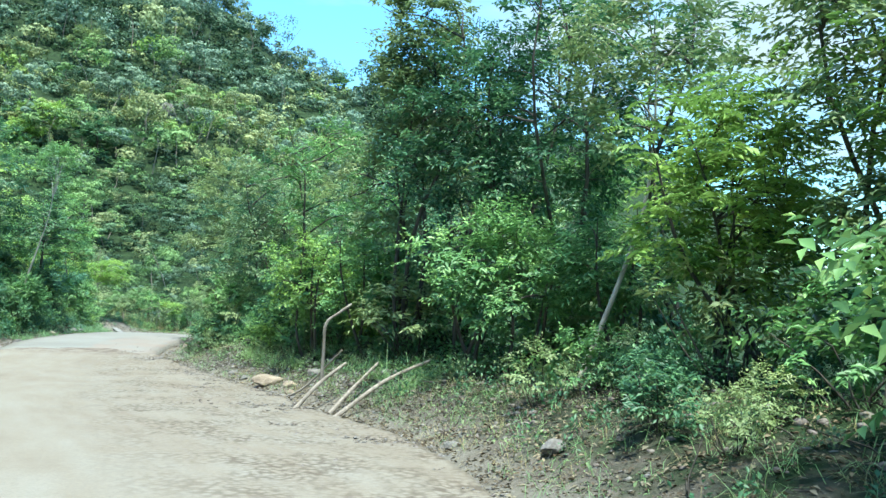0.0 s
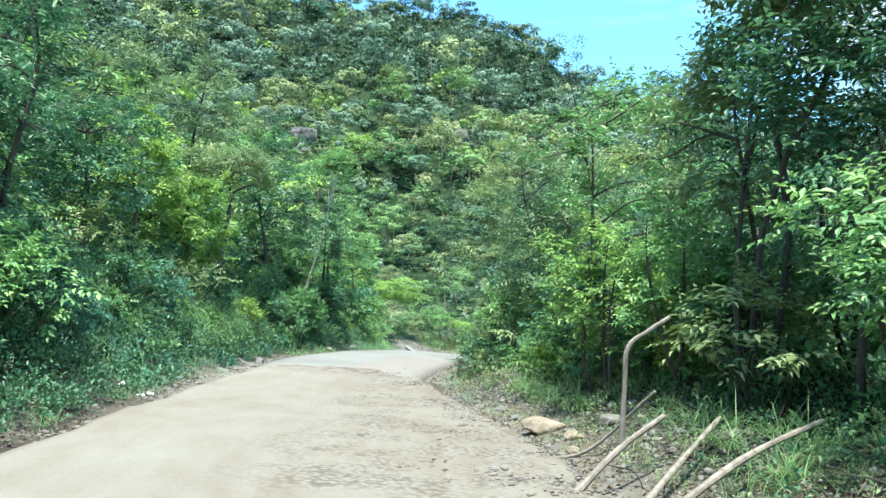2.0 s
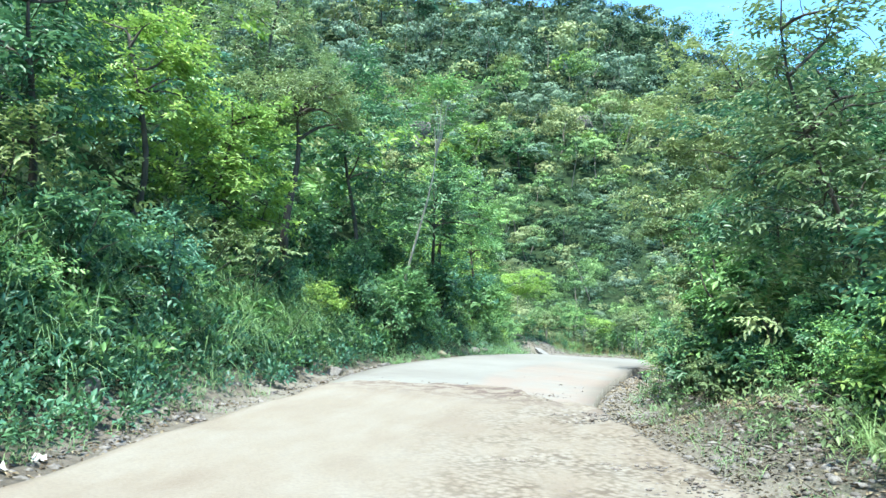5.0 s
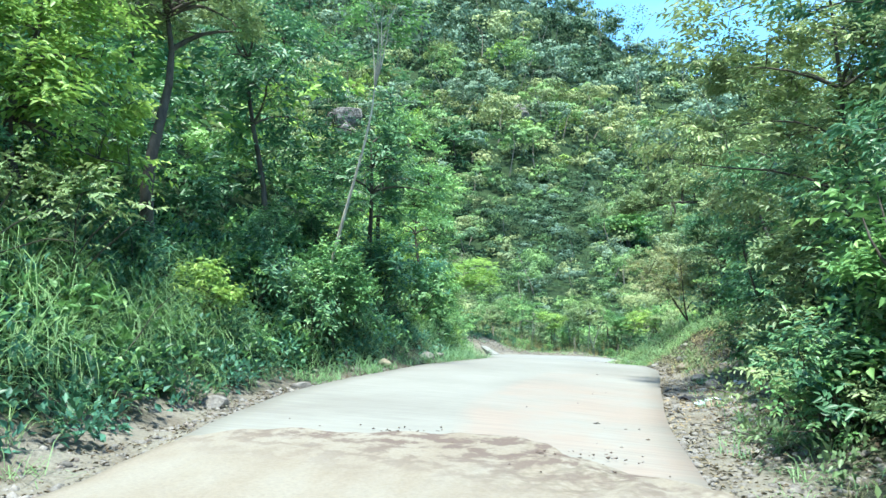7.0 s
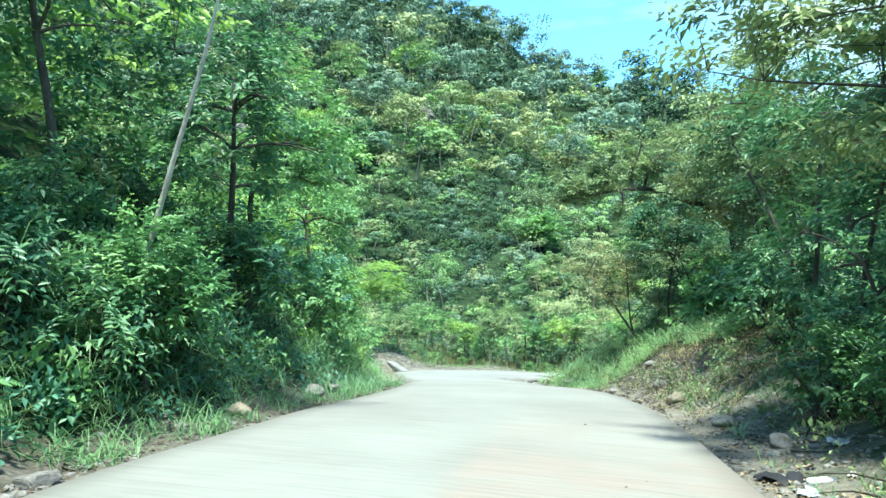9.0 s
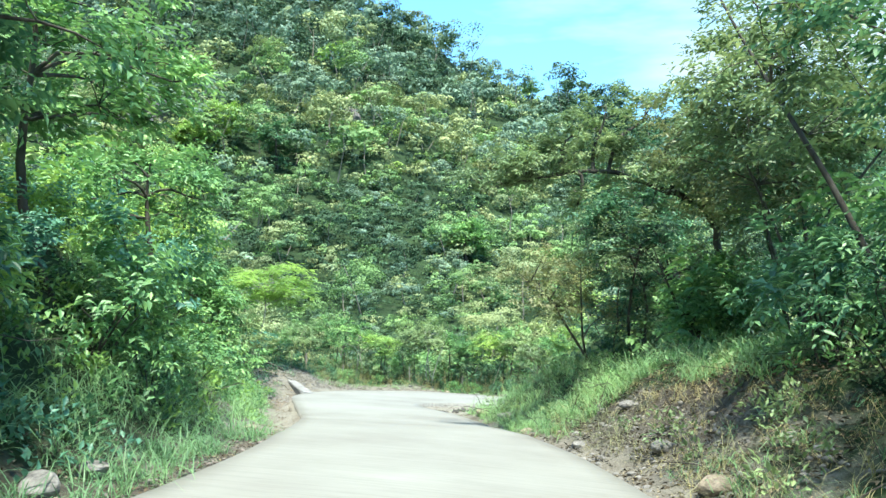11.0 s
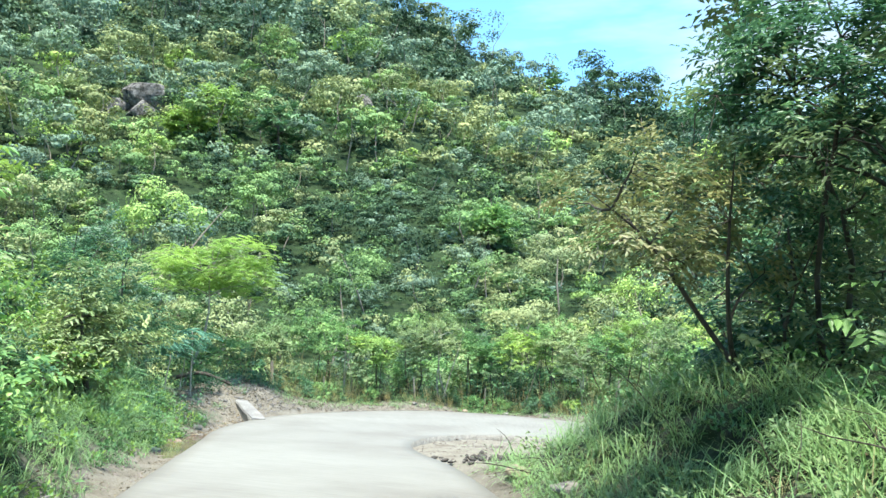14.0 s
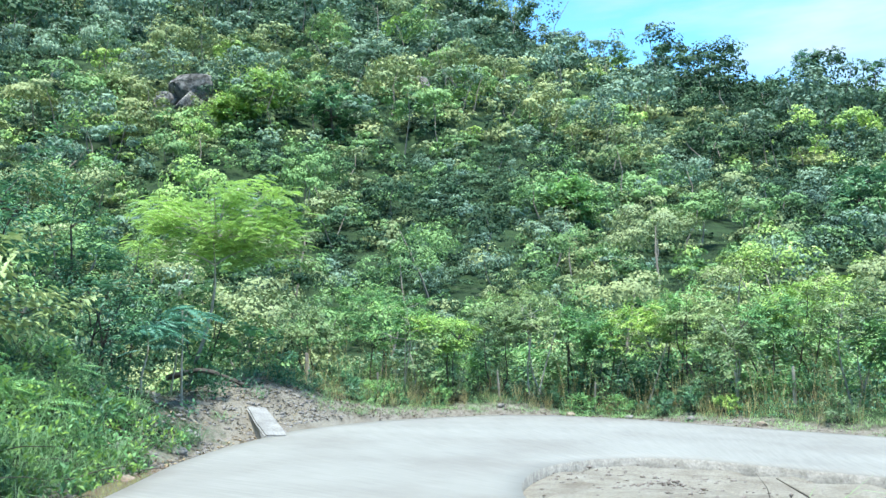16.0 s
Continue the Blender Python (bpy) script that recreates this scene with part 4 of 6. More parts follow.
scatter(EDGE_L, yl(43), yl(62), 2.6, 7.0, 1.2, W_SUNNY, 0.85)
scatter(EDGE_L, yl(12), yl(39), 7.4, 13, 2.5, W_LEFT, 1.7)
scatter(EDGE_L, yl(39), yl(63), 7.4, 13, 2.2, W_SUNNY, 1.6)
W_OUT = [0.34, 0.30, 0.02, 0.02, 0.32]
scatter(EDGE_L, OUT_FROM + 9, len(EDGE_L) - 12, 3.6, 8.4, 1.4, W_OUT, 0.9)
scatter(EDGE_L, OUT_FROM + 9, len(EDGE_L) - 12, 1.9, 2.6, 1.2, W_OUT, 0.42)
W_RIGHT = [0.32, 0.34, 0.06, 0.04, 0.24]
scatter(EDGE_R, yr_(0), yr_(52), 3.2, 8.6, 1.5, W_RIGHT, 1.05, -1)
scatter(EDGE_R, yr_(6), yr_(34), 1.9, 2.8, 1.3, W_RIGHT, 0.55, -1, 0.8)
scatter(EDGE_R, yr_(17), yr_(25.5), 2.3, 4.2, 0.8, [0.30, 0.34, 0.16, 0.0, 0.20], 0.7, -1)
scatter(EDGE_R, yr_(27), yr_(36), 1.9, 3.4, 0.9, W_RIGHT, 0.7, -1)
scatter(EDGE_R, yr_(1.5), yr_(11), 1.6, 4.2, 0.9, [0.22, 0.30, 0.0, 0.0, 0.48], 0.42, -1, 0.5)

order = sorted(range(len(spots)), key=lambda k: spots[k][3])
rest = {k: [] for k in range(5)}
for rank, k in enumerate(order):
    x, y, z, d, kind, g = spots[k]
    if rank < 215:
        ob = copy_thing(protos[kind], pose(x, y, z - 0.05, rng.normal(0, 6), rng.normal(0, 6), rng.uniform(0, 360)))
        ob.scale = (g, g, g * rng.uniform(0.85, 1.2))
    else:
        v, f = coarse[rng.randint(3)]
        a = rng.uniform(0, 6.3)
        turn = np.array([[np.cos(a), -np.sin(a), 0], [np.sin(a), np.cos(a), 0], [0, 0, 1]])
        rest[kind].append(((v * g * 1.15) @ turn.T + [x, y, z - 0.05], f))
for src in protos:
    for ob in (*src.children, src):
        bpy.data.objects.remove(ob)
for kind, pieces in rest.items():
    if pieces:
        tagged(new("bank_scrub", mesh_of("bank_scrub", *join(pieces), LEAVES[kind])), WORDS[kind].replace("shrub", "scrub").replace("on the road bank", "on the slope behind"), "scrub", kind="stuff")

# ---------------------------------------------------------------- trees
T_DARK = "dark green leafy tree on the road bank"
T_MID = "green leafy tree beside the road"
T_OLIVE = "olive-green tree with thin grey limbs"
T_BRIGHT = "bright yellow-green young tree beside the road"
WORD = {LEAF_DARK: T_DARK, LEAF_MID: T_MID, LEAF_OLIVE: T_OLIVE, LEAF_BRIGHT: T_BRIGHT, LEAF_BLUE: "blue-green leafy tree on the road bank", LEAF_BROWN: "olive-brown leafy tree on the mound"}
# uphill side: x, y, height, spread, leaf, lowest leaves
for k, (x, y, h, r, m, low) in enumerate([
        (-10.2, 8.0, 7.0, 2.4, LEAF_DARK, 0.15), (-13.4, 13.4, 8.0, 2.9, LEAF_DARK, 0.08), (-14.9, 16.8, 6.6, 2.4, LEAF_DARK, 0.05),
        (-17.4, 20.8, 5.2, 1.9, LEAF_DARK, 0.1), (-19.2, 24.2, 5.0, 2.0, LEAF_BRIGHT, 0.2), (-20.4, 33.6, 7.6, 2.6, LEAF_DARK, 0.2),
        (-19.2, 36.2, 6.6, 2.3, LEAF_DARK, 0.15), (-20.4, 39.8, 5.8, 2.2, LEAF_MID, 0.2), (-22.0, 44.2, 4.2, 1.9, LEAF_MID, 0.15),
        (-23.0, 26.5, 7.0, 3.0, LEAF_OLIVE, 0.2), (-24.5, 33.5, 8.5, 3.0, LEAF_OLIVE, 0.25), (-25.5, 40.5, 7.5, 2.8, LEAF_MID, 0.25),
        (-20.2, 16.6, 8.5, 3.0, LEAF_MID, 0.25), (-26.2, 51.0, 5.0, 2.2, LEAF_BRIGHT, 0.15), (-18.7, 26.5, 4.4, 1.5, LEAF_BRIGHT, 0.12), (-26.6, 56.5, 3.2, 1.5, LEAF_OLIVE, 0.05), (-23.4, 48.6, 3.4, 1.5, LEAF_MID, 0.05)]):
    tree(x, y, h, r, m, WORD[m], 101 + k, 72, 62, 0.16, low=low, trunk=0.075, clump=0.52, flat=0.55)
tree(-19.5, 29.3, 5.6, 2.1, LEAF_OLIVE, "round-headed tree with small grey-green leaves", 130, 70, 126, 0.10, 0.55, low=0.68, trunk=0.12, flat=0.5, hollow=0.6)
tree(-18.15, 32.6, 7.8, 1.2, LEAF_MID, "slim leaning tree with a pale bare trunk", 131, 22, 60, 0.14, low=0.74, trunk=0.042, lean=(1.6, 0.7), bark=BARK_PALE)
# valley side
for k, (x, y, h, r, m, low) in enumerate([
        (0.4, 15.8, 8.4, 1.9, LEAF_DARK, 0.08), (-0.7, 17.0, 8.8, 1.6, LEAF_OLIVE, 0.5), (2.0, 15.2, 9.6, 2.2, LEAF_DARK, 0.1), (-0.9, 18.4, 7.4, 2.1, LEAF_OLIVE, 0.03),
        (-3.2, 21.6, 7.6, 2.4, LEAF_MID, 0.05),
        (-5.8, 26.6, 6.4, 2.5, LEAF_OLIVE, 0.05), (-6.9, 30.0, 7.6, 2.9, LEAF_DARK, 0.15), (-8.8, 37.6, 6.0, 2.3, LEAF_DARK, 0.1),
        (-9.2, 40.6, 8.0, 2.7, LEAF_OLIVE, 0.15), (-11.0, 54.6, 3.8, 1.8, LEAF_OLIVE, 0.05), (-3.0, 31.5, 7.4, 2.6, LEAF_MID, 0.1), (3.4, 20.0, 7.4, 2.6, LEAF_MID, 0.1), (-4.0, 39.0, 7.6, 2.6, LEAF_DARK, 0.1), (-0.4, 24.5, 6.5, 2.4, LEAF_DARK, 0.1), (4.8, 15.0, 9.6, 3.0, LEAF_DARK, 0.1),
        # first two stand mostly out of view, added to shade the berm
        (5.4, 3.6, 7.0, 2.4, LEAF_MID, 0.3), (6.6, 0.6, 7.5, 2.4, LEAF_DARK, 0.25), (7.6, 9.6, 8.0, 2.6, LEAF_DARK, 0.15), (2.6, 17.6, 10.8, 2.8, LEAF_DARK, 0.2), (0.6, 19.6, 9.6, 2.6, LEAF_DARK, 0.2), (-6.6, 35.6, 8.5, 2.8, LEAF_OLIVE, 0.1),
        (-12.3, 55.8, 6.4, 2.2, LEAF_DARK, 0.10), (-12.0, 58.3, 5.6, 1.8, LEAF_DARK, 0.12), (-11.4, 57.0, 7.4, 2.4, LEAF_OLIVE, 0.15),
        # first two are unseen trees, added to cast shade on the berm
        (3.8, 2.5, 7.0, 2.0, LEAF_MID, 0.5), (4.2, -0.8, 7.2, 2.0, LEAF_DARK, 0.45), (-10.6, 48.8, 2.8, 1.4, LEAF_MID, 0.0)]):
    rear = to_line(np.array([x]), np.array([y]), EDGE_R)[0][0] > 5.2
    tree(x, y, h, r, m, WORD[m], 201 + k, 84, 50 if rear else 74, 0.175 if rear else 0.142, low=low, stems=2 + k % 2, trunk=0.065, clump=0.5, flat=0.55)
tree(-8.4, 33.8, 8.2, 3.4, LEAF_OLIVE, "spreading tree reaching over the concrete road", 246, 165, 84, 0.14, low=0.26, trunk=0.06, lean=(-0.8, -0.3), flat=0.45)
# young understorey at the foot of the valley-side trees
for k, (x, y, h, r, m) in enumerate([(2.9, 12.4, 2.9, 1.1, LEAF_MID), (-17.6, 32.5, 2.2, 0.8, LEAF_MID), (1.4, 13.0, 3.0, 1.2, LEAF_MID), (3.8, 10.2, 3.2, 1.3, LEAF_BRIGHT), (4.8, 7.4, 3.2, 1.2, LEAF_OLIVE), (-3.3, 19.9, 3.6, 1.5, LEAF_BRIGHT), (-1.9, 18.6, 3.2, 1.4, LEAF_MID), (0.7, 13.7, 3.4, 1.3, LEAF_MID), (-8.0, 29.6, 3.0, 1.3, LEAF_DARK), (-8.9, 33.0, 2.6, 1.2, LEAF_DARK),
                                     (-0.9, 19.4, 2.8, 1.2, LEAF_MID), (-4.2, 23.4, 2.8, 1.2, LEAF_BRIGHT), (-7.6, 27.9, 2.6, 1.0, LEAF_MID), (-8.6, 31.0, 3.0, 1.1, LEAF_OLIVE)]):
    tree(x, y, h, r, m, WORD[m], 231 + k, 44, 70, 0.125, 0.4, low=0.22, trunk=0.05, stems=3, clump=0.4, name="sapling")
for x, y, h, r, k in [(4.3, 9.5, 4.3, 1.9, 264), (6.1, 7.0, 5.4, 2.0, 265)]:
    tree(x, y, h, r, LEAF_BRIGHT, "yellow-green tree with paired leaflets on thin dark limbs", k, 76, 9, 0.115, low=0.22, trunk=0.045, lean=(-1.0, 0), stems=2, feathery=0.4, pairs=5)
tree(-13.3, 53.8, 3.5, 1.8, LEAF_BROWN, "small crooked tree with sparse olive-brown leaves", 250, 70, 56, 0.125, low=0.36, trunk=0.055, lean=(-1.5, -0.3), stems=2)
tree(-8.6, 47.4, 7.0, 2.5, LEAF_BROWN, "tall leaning tree with dark limbs on the mound", 251, 100, 84, 0.14, low=0.2, trunk=0.045, lean=(-2.0, -0.4))
tree(5.2, 8.6, 7.0, 2.2, LEAF_OLIVE, T_OLIVE, 271, 100, 77, 0.14, low=0.35, trunk=0.055, stems=2, flat=0.5)
tree(-12.2, 54.2, 7.4, 2.6, LEAF_DARK, "dense dark green tree behind the crooked tree", 268, 140, 77, 0.14, low=0.2, trunk=0.06, stems=2, flat=0.55)
tree(-8.8, 49.4, 7.0, 2.4, LEAF_DARK, "dense dark green tree on the mound", 269, 120, 77, 0.14, low=0.3, trunk=0.06, stems=2, flat=0.55)


def overhanging_tree(x, y):
    """A tree whose main limb bends over and reaches level across the grass towards the road, with leafy pads along its top."""
    rng = np.random.RandomState(270)
    root = np.array([x, y, gz(x, y) - 0.15])
    thing = tagged(new("tree"), "tree with a long level limb reaching over the grass", "tree", "trees along the road")
    thing.location = root
    spine = spline([tuple(root), (x - 0.1, y - 0.1, 0.4), (x - 0.5, y - 0.3, 1.8), (-11.6, 50.5, 2.35), (-12.5, 50.2, 2.62), (-13.4, 49.95, 2.72), (-14.4, 49.75, 2.55), (-15.2, 49.6, 2.35), (-16.0, 49.6, 2.2)], 5) - root
    spine[4:] += rng.normal(0, 0.035, (len(spine) - 4, 3))
    wood = [tube(spine, 0.11 * np.linspace(1.0, 0.06, len(spine)) ** 0.9, 8)]
    arms, pads = [], []
    for k, tip, count in [(24, (-12.95, 50.1, 4.4), 9), (22, (-11.9, 50.9, 4.6), 9), (29, (-13.6, 50.4, 3.7), 6), (26, (-13.6, 49.7, 1.75), 4), (17, (-10.2, 50.2, 4.4), 10), (14, (-9.6, 51.6, 3.4), 10), (16, (-10.6, 49.7, 2.9), 8)]:
        line = limb(rng, spine[k], np.array(tip) - root, 0.08, 6)
        wood.append(tube(line, np.array([0.06, 0.05, 0.042, 0.034, 0.024, 0.012]), 6))
        arms.append(line)
        pads.append(line[3:][rng.randint(0, 3, count)] + rng.normal(0, (0.55, 0.4, 0.18), (count, 3)))
    ends = spine[28:][rng.randint(0, len(spine) - 28, 34)]
    pads.append(ends + np.c_[rng.normal(0, 0.35, (34, 2)), rng.uniform(-0.1, 0.6, 34)])
    upper = spine[18:30][rng.randint(0, 12, 22)]
    pads.append(upper + np.c_[rng.normal(0, 0.45, (22, 2)), rng.uniform(0.2, 0.9, 22)])
    bend = spine[8:21][rng.randint(0, 13, 44)]
    pads.append(bend + rng.normal(0, (0.65, 0.5, 0.55), (44, 3)) - [0, 0.35, 0])
    pads = np.concatenate(pads)
    nodes = np.concatenate([spine[6:], *arms])
    for p in pads:
        f = nodes[np.argmin(np.linalg.norm(nodes - p, axis=1))]
        wood.append(tube(limb(rng, f, p, 0.05, 4), np.array([0.014, 0.011, 0.008, 0.004]), 3))
    part("trunk", mesh_of("trunk", *join(wood), BARK, smooth=True), thing)
    v, f, tone = sprays(rng, pads, 0.42 * rng.uniform(0.7, 1.2, len(pads)), 84, 0.14, 0.42, 0.5, 0.6, np.array([-1.5, 0, 2.5]))
    part("crown", mesh_of("crown", v, f, LEAF_OLIVE, tone=tone), thing)


overhanging_tree(-9.9, 51.0)
tree(-9.2, 45.2, 7.4, 2.8, LEAF_OLIVE, "olive-green tree with dark limbs over the bare bank", 267, 120, 84, 0.14, low=0.3, trunk=0.05, stems=3, lean=(-0.6, 0.2), flat=0.5)
tree(-10.3, 53.4, 7.4, 4.2, LEAF_OLIVE, "spreading tree with a thin flat crown over the mound", 252, 76, 70, 0.13, low=0.55, trunk=0.07, lean=(-0.9, 0), flat=0.4)
tree(2.0, 11.2, 7.0, 1.5, LEAF_OLIVE, "slender pale-barked tree in the thicket", 254, 40, 70, 0.14, low=0.45, trunk=0.042, lean=(1.0, 0.4), bark=BARK_PALE)
tree(-32.0, 68.3, 6.2, 2.75, FEATHER, "feathery bright green tree above the ditch", 253, 120, 16, 0.075, low=0.54, trunk=0.06, hollow=0.25, lean=(1.6, -0.2), bark=BARK_PALE, feathery=0.42, pairs=10)
for x, y, h, k in [(-29.6, 65.2, 2.9, 261), (-30.4, 65.9, 2.3, 262), (-29.9, 64.2, 2.0, 263)]:
    tree(x, y, h, 0.55, LEAF_BLUE, "slender sapling with flat feathery blue-green fronds", k, 5, 6, 0.12, low=0.55, trunk=0.03, bark=BARK_PALE, feathery=0.75, pairs=12, name="sapling")
# dark leaves here imitate the shaded hollow beside the ditch
for x, y, h, r, m, k in [(-31.6, 62.6, 5.0, 2.0, LEAF_DARK, 255), (-30.6, 63.6, 3.6, 1.4, LEAF_DARK, 256), (-30.0, 60.2, 3.8, 1.5, LEAF_DARK, 257), (-32.2, 66.2, 3.8, 1.5, LEAF_DARK, 258), (-32.0, 69.0, 3.6, 1.4, LEAF_MID, 259)]:
    tree(x, y, h, r, m, WORD[m], k, 40, 66, 0.13, 0.4, low=0.05, trunk=0.04, stems=3, clump=0.45, name="sapling")
# young trees behind the outer verge of the hairpin
for k, (x, y, h, r, m) in enumerate([(-30.5, 72.6, 3.6, 1.3, LEAF_OLIVE), (-27.6, 74.4, 3.8, 1.4, LEAF_MID), (-25.0, 76.2, 3.4, 1.4, LEAF_OLIVE), (-22.4, 77.0, 3.6, 1.5, LEAF_MID), (-20.0, 76.6, 3.8, 1.4, LEAF_BRIGHT), (-18.2, 76.4, 4.0, 1.5, LEAF_OLIVE),
                                     (-16.2, 75.4, 3.6, 1.5, LEAF_MID), (-14.0, 74.6, 3.8, 1.5, LEAF_OLIVE), (-11.6, 73.6, 3.6, 1.5, LEAF_BRIGHT), (-9.0, 72.4, 4.0, 1.6, LEAF_MID), (-6.4, 71.0, 3.8, 1.6, LEAF_OLIVE),
                                     (-29.0, 75.0, 4.4, 1.6, LEAF_MID), (-26.2, 74.4, 3.0, 1.2, LEAF_BRIGHT), (-23.6, 76.0, 4.2, 1.6, LEAF_OLIVE), (-21.3, 76.2, 3.0, 1.2, LEAF_MID), (-19.0, 77.6, 4.6, 1.7, LEAF_MID),
                                     (-17.2, 75.0, 2.9, 1.2, LEAF_OLIVE), (-15.2, 76.2, 4.4, 1.6, LEAF_BRIGHT), (-12.9, 74.0, 3.0, 1.2, LEAF_MID), (-10.2, 74.2, 4.4, 1.6, LEAF_OLIVE), (-7.8, 72.6, 3.4, 1.4, LEAF_MID)]):
    tree(x, y, h, r, m, "slim young tree behind the outer verge", 371 + k, 40, 56, 0.13, 0.42, low=0.42, trunk=0.045, stems=2 + k % 2, clump=0.42, flat=0.45, bark=BARK_PALE if k % 3 == 1 else BARK, name="sapling", group="young trees round the hairpin")
# single trees that stand out on the hillside
for k, (x, y, h, r, m, low) in enumerate([
        (-72.5, 135.6, 8.5, 5.6, LEAF_BRIGHT, 0.2), (-63.5, 138.0, 9.5, 5.0, LEAF_DARK, 0.1), (-95.0, 133.0, 7.0, 4.6, LEAF_OLIVE, 0.2), (-73.5, 130.5, 5.0, 3.8, LEAF_BRIGHT, 0.1),
        (-150.0, 214.0, 17.0, 5.0, LEAF_BLUE, 0.3), (-136.0, 220.0, 16.0, 4.6, LEAF_BLUE, 0.3), (-92.0, 190.0, 10.0, 5.0, LEAF_OLIVE, 0.2),
        (-57.0, 284.0, 10.0, 4.0, LEAF_OLIVE, 0.3), (-30.0, 288.0, 9.0, 6.0, LEAF_DARK, 0.2), (-42.0, 288.0, 8.0, 5.0, LEAF_MID, 0.2), (10.0, 286.0, 14.0, 5.0, LEAF_BLUE, 0.3),
        (26.0, 284.0, 12.0, 6.0, LEAF_DARK, 0.2), (-4.0, 130.0, 7.0, 3.6, LEAF_DARK, 0.1), (-30.0, 120.0, 5.0, 3.0, LEAF_MID, 0.1)]):
    tree(x, y, h, r, m, "lone " + {LEAF_BRIGHT: "bright green", LEAF_DARK: "dark green", LEAF_OLIVE: "grey-green", LEAF_BLUE: "tall blue-green", LEAF_MID: "green"}[m] + " tree rising above the hillside scrub", 301 + k,
         50, 44, 0.48, 0.6, low=low, trunk=0.22, clump=1.25, flat=0.28, droop=0.1, sink=0.4, group="trees on the hillside")


# ---------------------------------------------------------------- grass, herbs and dead leaves
def strip_points(line, s0, s1, d0, d1, n, seed, side=1, power=1.0):
    r = np.random.RandomState(seed)
    p, nrm = along(line, r.uniform(s0, s1, n))
    d = d0 + (d1 - d0) * r.uniform(0, 1, n) ** power
    q = p + side * nrm * d[:, None]
    q = q[~inside(q[:, 0], q[:, 1], ROAD)]
    return np.c_[q, ground_z(q[:, 0], q[:, 1])]


def grass(label, pts, mat, length, seed, count=22, width=0.016, spread=0.85, bend=1.25):
    r = np.random.RandomState(seed)
    v, f = blades(r, pts - [0, 0, 0.03], count, length * r.uniform(0.55, 1.25, len(pts)), width, bend, spread, 3 if length > 0.5 else 2)
    tagged(new("grass", mesh_of("grass", v, f, mat)), label, "grass", kind="stuff")


END = len(EDGE_L) - 14
grass("long arching green grass on the cut bank", strip_points(EDGE_L, yl(21), yl(43), 1.1, 3.4, 250, 61, power=1.0), GRASS, 0.85, 1, 22, 0.014, 0.8, 1.6)
grass("large clumps of arching grass low on the cut bank", strip_points(EDGE_L, yl(20), yl(32), 1.6, 3.8, 105, 60), GRASS, 1.5, 11, 46, 0.02, 0.8, 1.7)
grass("long pale green grass above the ditch", strip_points(EDGE_L, yl(42), yl(62), 1.6, 4.2, 330, 62), GRASS, 0.75, 2, 26)
grass("grass hanging over the foot of the bank", strip_points(EDGE_L, yl(30), yl(43), 0.3, 1.9, 190, 59), GRASS, 0.7, 14, 24)
grass("grass along the edge of the sandy ditch", strip_points(EDGE_L, yl(43), yl(57), 1.0, 2.4, 180, 43), GRASS, 0.7, 19, 24)
grass("long pale green grass behind the boulder", strip_points(EDGE_R, yr_(12.5), yr_(22), 1.3, 3.2, 120, 58, -1), GRASS, 0.75, 15, 24, 0.016)
grass("tufts of grass at the foot of the bank", strip_points(EDGE_L, yl(5), yl(24), 0.5, 2.6, 230, 63), GRASS, 0.5, 3, 18, 0.013)
grass("bright green grass over the mound", strip_points(EDGE_R, yr_(45), yr_(55), 0.5, 3.8, 400, 64, -1), GRASS, 0.8, 4, 22, 0.018)
grass("tall green grass along the top of the mound", strip_points(EDGE_R, yr_(40.6), yr_(46), 2.1, 3.9, 110, 48, -1), GRASS, 0.9, 16, 24, 0.018)
grass("matted dry grass on the bare face of the mound", strip_points(EDGE_R, yr_(38), yr_(46), 0.5, 2.6, 240, 49, -1), STRAW, 0.3, 17, 14, 0.008)
grass("dry straw-coloured grass among the green", strip_points(EDGE_R, yr_(36), yr_(54), 0.6, 3.5, 120, 65, -1), STRAW, 0.6, 5, 18, 0.01)
grass("sparse grass tufts on the dirt berm", strip_points(EDGE_R, yr_(2), yr_(26), 0.35, 3.6, 520, 66, -1), GRASS, 0.42, 6, 13, 0.009)
grass("dry grass tufts on the dirt berm", strip_points(EDGE_R, yr_(2), yr_(26), 0.35, 3.4, 260, 67, -1), STRAW, 0.42, 7, 12, 0.007)
grass("green grass along the outer verge", strip_points(EDGE_L, OUT_FROM + 6, END, 0.45, 3.2, 520, 68), GRASS, 0.42, 8, 18, 0.012)
grass("dry stalks along the outer verge", strip_points(EDGE_L, OUT_FROM + 6, END, 1.3, 3.6, 160, 69), STRAW, 0.75, 9, 16, 0.01, 0.25, 0.4)
grass("tall dry stems among the verge shrubs", strip_points(EDGE_L, OUT_FROM + 6, END, 2.0, 4.5, 170, 79), STRAW, 2.0, 13, 6, 0.012, 0.25, 0.3)
grass("low grass along the shoulder", strip_points(EDGE_R, yr_(26), yr_(40), 0.7, 2.4, 110, 70, -1), GRASS, 0.4, 10)


def herbs(label, pts, mat, seed, count=28, size=0.115, radius=0.24):
    r = np.random.RandomState(seed)
    c = pts + np.c_[np.zeros((len(pts), 2)), r.uniform(0.05, 0.35, len(pts))]
    v, f = clump_leaves(r, c, radius * r.uniform(0.6, 1.4, len(c)), count, size, 0.5, 0.8, 0.1, c.mean(0) - [0, 0, 30])
    tagged(new("undergrowth", mesh_of("undergrowth", v, f, mat)), label, "undergrowth", kind="stuff")


